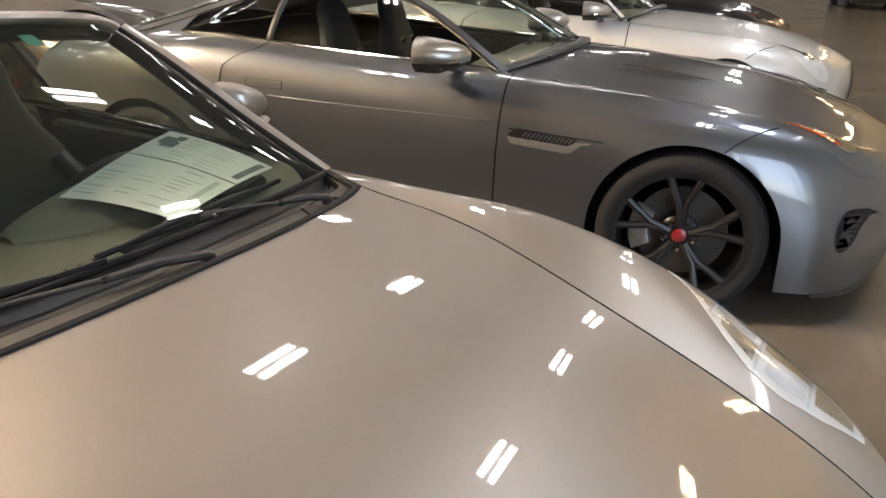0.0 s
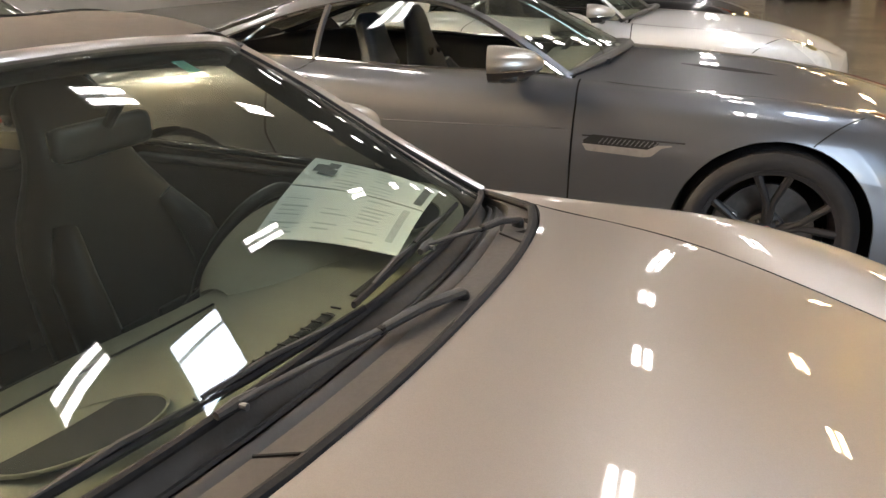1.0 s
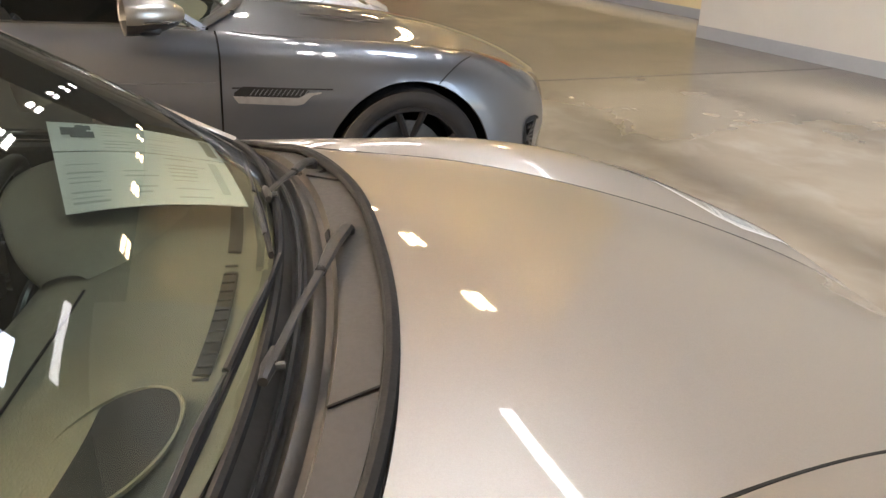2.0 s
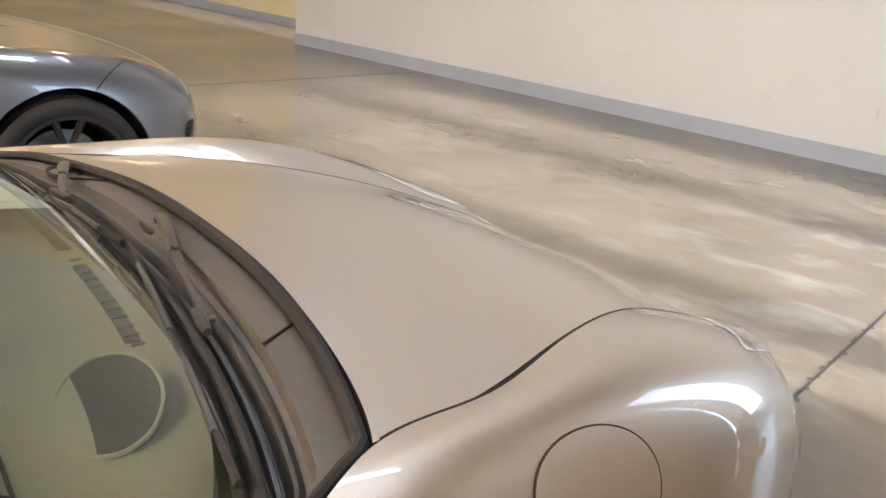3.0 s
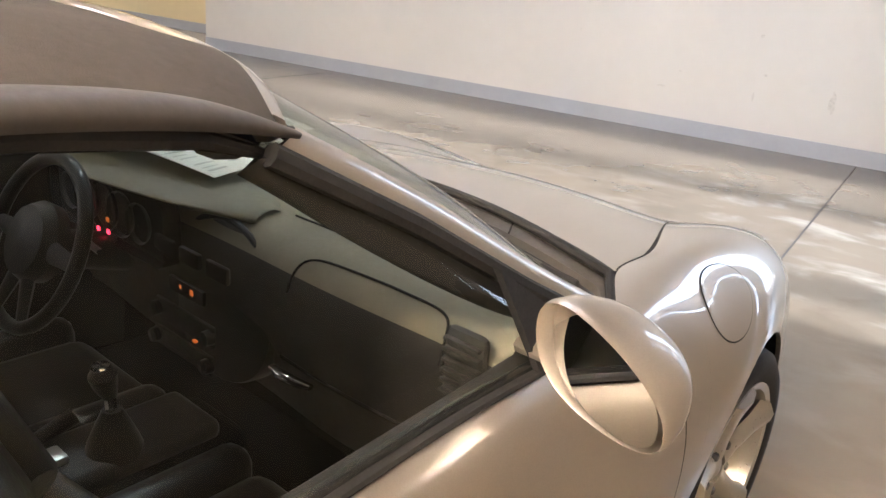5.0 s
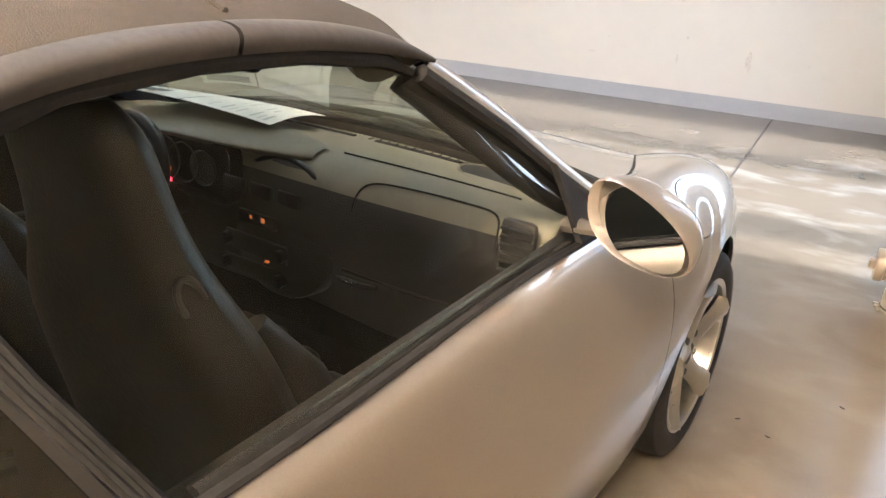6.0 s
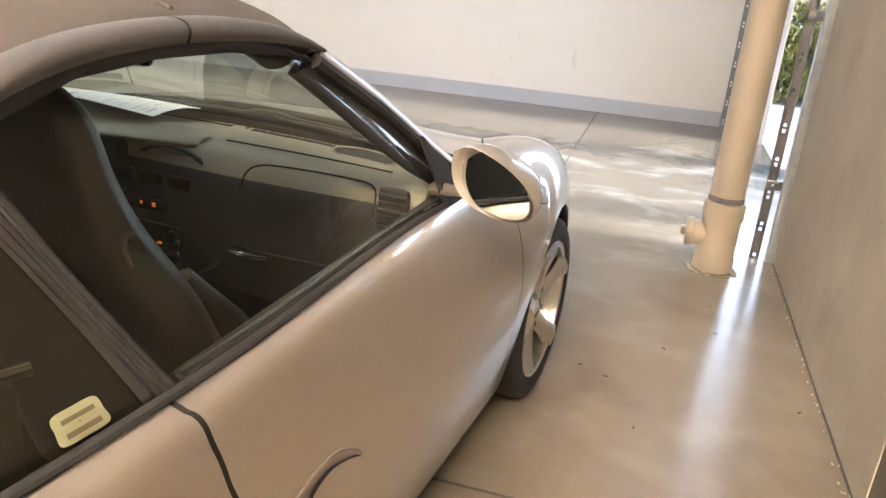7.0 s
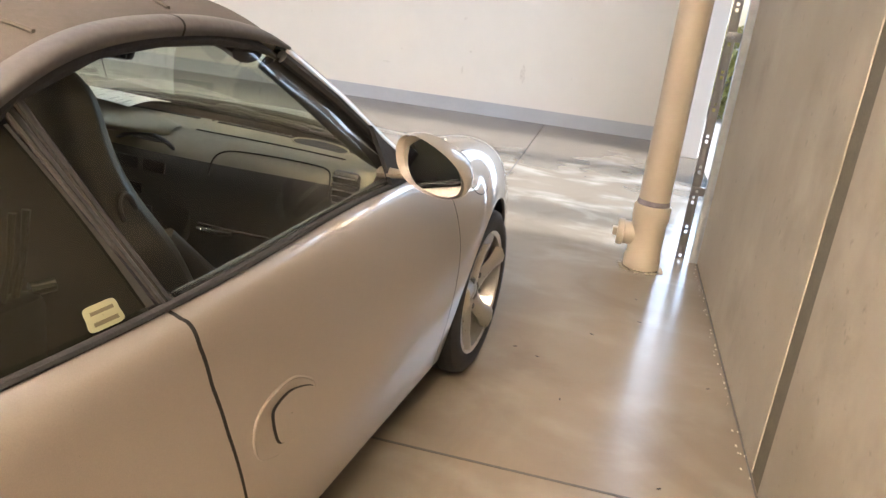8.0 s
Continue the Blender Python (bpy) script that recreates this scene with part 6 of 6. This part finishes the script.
for s in (1, -1):
    card = Loft([[(s * (x - 0.045), y, 0.87), (s * (x - 0.07), y, 0.80), (s * (x - 0.065), y, 0.60), (s * (x - 0.09), y, 0.52), (s * (x - 0.06), y, 0.30)] for y, x in ((-0.70, 0.74), (-1.1, 0.79), (-1.45, 0.815), (-1.76, 0.83))])
    U, V = np.meshgrid(np.linspace(0, 3, 24), np.linspace(0, 4, 24), indexing="ij")
    dc = card.sheet("door_lining", U, V, M_LEATH, roadster)
    part("armrest", box(0.07, 0.5, 0.06, (s * 0.715, -1.25, 0.60), 0.02, 3), M_LEATH, dc)
    part("door_sill_cap", box(0.045, 1.02, 0.02, (s * 0.755, -1.25, 0.868), 0.008, m=Matrix.Translation((s * 0.755, -1.25, 0.886)) @ pose(0, 0, 0, 0, 0, 3.2 * s) @ Matrix.Translation((-s * 0.755, 1.25, -0.886))), M_DASHSHADE, dc)
    part("inner_pull", box(0.012, 0.11, 0.03, (s * 0.735, -1.0, 0.70), 0.005), M_CHROME, dc)
    part("sun_visor", box(0.34, 0.13, 0.016, (s * 0.33, -1.20, 1.228), 0.007, m=Matrix.Translation((s * 0.33, -1.2, 1.228)) @ pose(0, 0, 0, -14, 4 * s, 0) @ Matrix.Translation((-s * 0.33, 1.2, -1.228))), M_TRIM, roadster)
rv = new("interior_mirror")
rv.parent = roadster
part("mirror_stem", tube([(0, -0.95, 1.195), (0, -0.985, 1.155)], 0.01, 8), M_TRIM, rv)
part("mirror_case", box(0.22, 0.03, 0.062, (0, -1.0, 1.135), 0.02, 3), M_TRIM, rv)
part("mirror_face", box(0.205, 0.004, 0.05, (0, -1.017, 1.135), 0.0015), M_MIRROR, rv)
# roof lining so that the cabin stays dark above
U, V = np.meshgrid(np.linspace(0.1, 7, 40), np.linspace(0.2, 7.8, 40), indexing="ij")
roof.sheet("roof_lining", U, V, M_CARPET, roadster, lift=-0.025)
# teal inspection sticker high on the screen
U, V = np.meshgrid(np.linspace(2.52, 2.74, 4), np.linspace(2.12, 2.26, 6), indexing="ij")
tl = screen.sheet("screen_sticker", U, V, material("teal_sticker", (0.03, 0.28, 0.25), 0.4, var=0.1, scale=30), roadster, lift=-0.004, label="small teal sticker on the windscreen")

# printed sheets lying on the dashboard
sheets = thing("window_sheet", "pale green white printed sales sheets lying on the dashboard", "paper", CAR)
C0, C1, C2, C3 = (np.array(p) for p in ((-0.096, -0.782, 0.924), (-0.160, -0.515, 0.901), (-0.555, -0.612, 0.905), (-0.520, -0.915, 0.968)))


def sheet_at(a, b, lift=0.0):
    """a across the two pages, b along their lines."""
    p = (C0 * (1 - a) + C3 * a) * (1 - b) + (C1 * (1 - a) + C2 * a) * b
    return tuple(p + np.array((0, 0, 0.012 + 0.010 * math.sin(math.pi * b) + 0.008 * math.sin(math.pi * a) + lift)))


def flat_patch(name, a0, a1, b0, b1, mat, lift, parent, n=8):
    bm = bmesh.new()
    g = [[bm.verts.new(sheet_at(a, b, lift)) for b in np.linspace(b0, b1, n)] for a in np.linspace(a0, a1, n)]
    for p, q in zip(g, g[1:]):
        for k in range(n - 1):
            bm.faces.new((p[k], p[k + 1], q[k + 1], q[k]))
    if lift == 0:
        r = bmesh.ops.extrude_face_region(bm, geom=bm.faces[:])
        bmesh.ops.translate(bm, vec=(0, 0, -0.0012), verts=[e for e in r["geom"] if isinstance(e, bmesh.types.BMVert)])
    return part(name, bm, mat, parent)


p1 = flat_patch("page", 0.0, 0.56, 0, 1, M_PAPER, 0.0, sheets)
p2 = flat_patch("page", 0.575, 1.0, 0, 1, M_PAPER, 0.0, sheets)
rs = random.Random(5)
for pg, a0, a1, cols in ((p1, 0.05, 0.53, (0.05, 0.36, 0.62)), (p2, 0.60, 0.97, (0.30, 0.56))):
    for col in cols:
        rows = rs.randint(9, 12) if pg is p1 else 8
        wide = rs.uniform(0.18, 0.24)
        for k in range(rows):
            a = a0 + (a1 - a0) * k / rows
            if rs.random() < 0.22:
                continue
            flat_patch("print_line", a, a + rs.uniform(0.008, 0.018), col, col + wide * rs.uniform(0.5, 1), M_INK, 0.0018, pg, 3)
for a, b, c, d in ((0.78, 0.90, 0.07, 0.22), (0.74, 0.84, 0.12, 0.26), (0.86, 0.94, 0.16, 0.25)):
    flat_patch("print_picture", a, b, c, d, M_INKD, 0.0018 + 0.0004 * a, p2, 4)
flat_patch("print_bar", 0.62, 0.95, 0.91, 0.97, M_INKD, 0.0018, p2, 4)
flat_patch("print_bar", 0.10, 0.50, 0.88, 0.93, M_INK, 0.0018, p1, 4)

# ---------------- beside the doorway ----------------
pipe = thing("drain_pipe", "cream plastic rainwater pipe with cleanout fitting standing by the door", "pipe", pose(1.485, 1.53, 0))
part("pipe", lathe([(0.084, 0.3), (0.084, ROOF)], 40), M_PVC, pipe)
part("coupling", lathe([(0.090, 0.005), (0.100, 0.01), (0.100, 0.075), (0.094, 0.085), (0.094, 0.275), (0.101, 0.285), (0.101, 0.362), (0.096, 0.372), (0.086, 0.374)], 40), M_PVC, pipe)
part("sealant_band", lathe([(0.0862, 0.372), (0.0885, 0.376), (0.087, 0.398), (0.0845, 0.402)], 40, close=False), material("dark_pipe_sealant", (0.16, 0.14, 0.16), 0.6, var=0.5, scale=30), pipe)
tee = part("cleanout", lathe([(0.066, 0.05), (0.066, 0.125), (0.074, 0.13), (0.074, 0.158), (0.07, 0.163), (0.0, 0.164)], 32, m=Matrix.Translation((0, 0, 0.19)) @ pose(0, 0, 0, 0, -90, 0), close=False), M_PVC, pipe)
part("cleanout_plug", box(0.03, 0.045, 0.045, (-0.175, 0, 0.19), 0.006), M_PVC, tee)
rs = random.Random(3)
bm = bmesh.new()
for k in range(60):
    a, r = rs.uniform(0, 6.28), rs.uniform(0.098, 0.125)
    s = rs.uniform(0.004, 0.012)
    bmesh.ops.create_icosphere(bm, subdivisions=1, radius=s, matrix=Matrix.Translation((r * math.cos(a), r * math.sin(a), s * 0.3)) @ Matrix.Diagonal((1.3, 1, 0.5, 1)))
tagged(part("grout_rubble", bm, M_CONC, pipe), kind="stuff")


def slotted_rail(name, label, x, y, height, width, m_extra=0.0):
    """A steel angle with pairs of slots, standing on the floor."""
    t = thing(name, label, "door track", pose(x, y, 0), kind="structure")
    w = width
    part("flange", box(0.004, 0.05, height, (w / 2, 0.025, height / 2), 0.001), M_STEEL, t)
    for sx in (-1, 1):
        part("web_strip", box(w * 0.34, 0.004, height, (sx * w * 0.33, 0, height / 2), 0.001), M_DARKSTEEL, t)
    z = 0.0
    k = 0
    while z < height - 0.2:
        part("web_bridge", box(w * 0.34, 0.004, 0.13 if k % 2 else 0.012, (0, 0, z + (0.065 if k % 2 else 0.006))), M_DARKSTEEL, t)
        z += 0.15 if k % 2 else 0.03
        k += 1
    for z in (0.42, 1.29, 2.2, 3.1):
        part("bracket", box(w * 1.5, 0.03, 0.05, (w * 0.35, 0.0, z), 0.004), M_DARKSTEEL, t)
        part("bracket_bolt", lathe([(0.009, 0), (0.008, 0.008)], 6, m=Matrix.Translation((w * 0.2, -0.015, z)) @ pose(0, 0, 0, 90, 0, 0)), M_STEEL, t)
    return t


slotted_rail("door_track", "slotted galvanised door track with brackets, fixed beside the wall end", 1.722, 1.845, 3.55, 0.05)
t = thing("door_track", "galvanised steel channel along the concrete wall edge", "door track", pose(1.80, 1.80, 0), kind="structure")
part("channel", box(0.045, 0.005, 3.6, (0, 0.0, 1.8), 0.001), M_STEEL, t)
part("channel_lip", box(0.006, 0.05, 3.6, (-0.02, 0.02, 1.8), 0.001), M_STEEL, t)
part("channel_lip", box(0.006, 0.05, 3.6, (0.02, 0.02, 1.8), 0.001), M_STEEL, t)
slotted_rail("door_track", "slotted galvanised door track at the far jamb", 1.70, 5.36, 3.55, 0.05)
# unseen columns added outside, before the opening, to cast dark bands on the floor
for y in (2.5, 4.3):
    post = thing("shading_column", "unseen grey steel column added outside the doorway to shade the floor", "column", pose(2.5, y, -0.01), "columns outside the doorway")
    part("shaft", box(0.2, 0.42, 3.9, (0, 0, 1.97), 0.01), M_STEEL, post)
    part("base_plate", box(0.34, 0.54, 0.02, (0, 0, 0.01), 0.003), M_STEEL, post)

# filler marks and scuffs on the white wall
M_SCUFF = material("grey_wall_scuff", (0.64, 0.62, 0.58), 0.7, var=0.35, scale=40)
rs = random.Random(11)
for x, z, w, h in ((0.12, 0.53, 0.028, 0.10), (0.135, 0.47, 0.02, 0.05), (-0.50, 0.69, 0.022, 0.016), (-0.60, 1.04, 0.02, 0.018), (-1.46, 0.45, 0.05, 0.012), (0.67, 0.54, 0.012, 0.014), (-0.57, 0.47, 0.012, 0.05), (-1.3, 0.62, 0.012, 0.01), (-2.4, 0.9, 0.014, 0.012)):
    bm = bmesh.new()
    vs = [bm.verts.new((x + w * math.cos(a) * rs.uniform(0.7, 1.15), WALL_Y - 0.003, z + h * math.sin(a) * rs.uniform(0.7, 1.15))) for a in np.linspace(0, 2 * math.pi, 15)[:-1]]
    bm.faces.new(vs)
    r = bmesh.ops.extrude_face_region(bm, geom=bm.faces[:])
    bmesh.ops.translate(bm, vec=(0, 0.004, 0), verts=[e for e in r["geom"] if isinstance(e, bmesh.types.BMVert)])
    bmesh.ops.transform(bm, matrix=TURN, verts=bm.verts[:])
    tagged(part("wall_mark", bm, M_SCUFF), "grey scuff of filler on the white wall", "wall mark", kind="structure")
# small debris on the slab
for k in range(11):
    x, y = rs.uniform(0.95, 1.78), rs.uniform(-1.2, 1.7)
    bm = bmesh.new()
    bmesh.ops.create_icosphere(bm, subdivisions=1, radius=rs.uniform(0.003, 0.006), matrix=Matrix.Translation((x, y, 0.002)) @ pose(0, 0, 0, 0, 0, rs.uniform(0, 180)) @ Matrix.Diagonal((2.2, 0.7, 0.4, 1)))
    tagged(part("floor_debris", bm, M_GAP), "dark scrap of leaf litter on the concrete floor", "debris", "floor litter")
# broken edges along the saw cut
bm = bmesh.new()
for k in range(38):
    y = rs.uniform(1.7, 2.75)
    sx = rs.choice((-1, 1))
    w, h = 0.003 + 0.02 * rs.random() ** 2, rs.uniform(0.012, 0.05)
    vs = [bm.verts.new((0.458 + sx * (0.004 + (w if 0.4 < q < 0.9 else 0.0) * rs.uniform(0.6, 1.1)), y + h * (q - 0.5) * 1.6, 0.0019 + 0.00004 * k)) for q in (0.0, 0.3, 0.5, 0.75, 1.0)]
    try:
        bm.faces.new(vs)
    except ValueError:
        pass
tagged(part("joint_chips", bm, M_JOINT, smooth=0), "broken dark edges along the saw cut", "joint", kind="stuff")
# dark seam and crumbs along the foot of the wall
slab("wall_foot_seam", WALL_X - 0.006, WALL_X - 0.001, -22, 1.78, 0, 0.003, M_JOINT, "thin dark seam where wall meets floor", "joint")
bm = bmesh.new()
for k in range(50):
    y = rs.uniform(-0.5, 1.75)
    s = rs.uniform(0.002, 0.006)
    bmesh.ops.create_icosphere(bm, subdivisions=1, radius=s, matrix=Matrix.Translation((WALL_X - rs.uniform(0.004, 0.03), y, s * 0.2)) @ Matrix.Diagonal((0.8, 1.6, 0.4, 1)))
tagged(part("wall_foot_grout", bm, M_CONC), "crumbs of grout along the wall foot", "grout", kind="stuff")

# ---------------- outside the doorway ----------------


def shrub(m, seed, w, h):
    r = random.Random(seed)
    t = thing("shrub", "sunlit green and yellow shrub outside the door", "shrub", m, "shrubs outside")
    bm = bmesh.new()
    for k in range(7):
        a = r.uniform(0, 6.28)
        tube([(0, 0, 0), (0.12 * w * math.cos(a), 0.12 * w * math.sin(a), h * 0.35), (0.3 * w * math.cos(a), 0.3 * w * math.sin(a), h * 0.8)], [0.03, 0.02, 0.008], 6, bm=bm)
    part("stems", bm, M_DARKSTEEL, t)
    bm = bmesh.new()
    for k in range(1500):
        a, rr, z = r.uniform(0, 6.28), w * 0.5 * r.uniform(0.2, 1) ** 0.6, r.uniform(0.05, 1)
        p = Vector((rr * math.cos(a) * (1.1 - 0.5 * z), rr * math.sin(a) * (1.1 - 0.5 * z), z * h))
        mm = Matrix.Translation(p) @ pose(0, 0, 0, r.uniform(0, 360), r.uniform(0, 360), r.uniform(0, 360))
        s = r.uniform(0.03, 0.065)
        vs = [bm.verts.new(mm @ Vector(q)) for q in ((-s, 0, 0), (0, -s * 0.45, 0.004), (s, 0, 0), (0, s * 0.45, 0.004))]
        bm.faces.new(vs)
    part("crown", bm, M_LEAF, t)
    return t


for k, (x, y, w, h) in enumerate(((2.55, 9.2, 0.9, 1.0), (3.15, 9.35, 1.0, 1.15), (3.8, 9.15, 1.0, 1.1), (1.9, 9.3, 1.0, 1.05), (4.6, 9.4, 1.1, 1.2), (2.9, 10.0, 1.1, 1.3))):
    shrub(pose(x, y, -0.01), 40 + k, w, h)
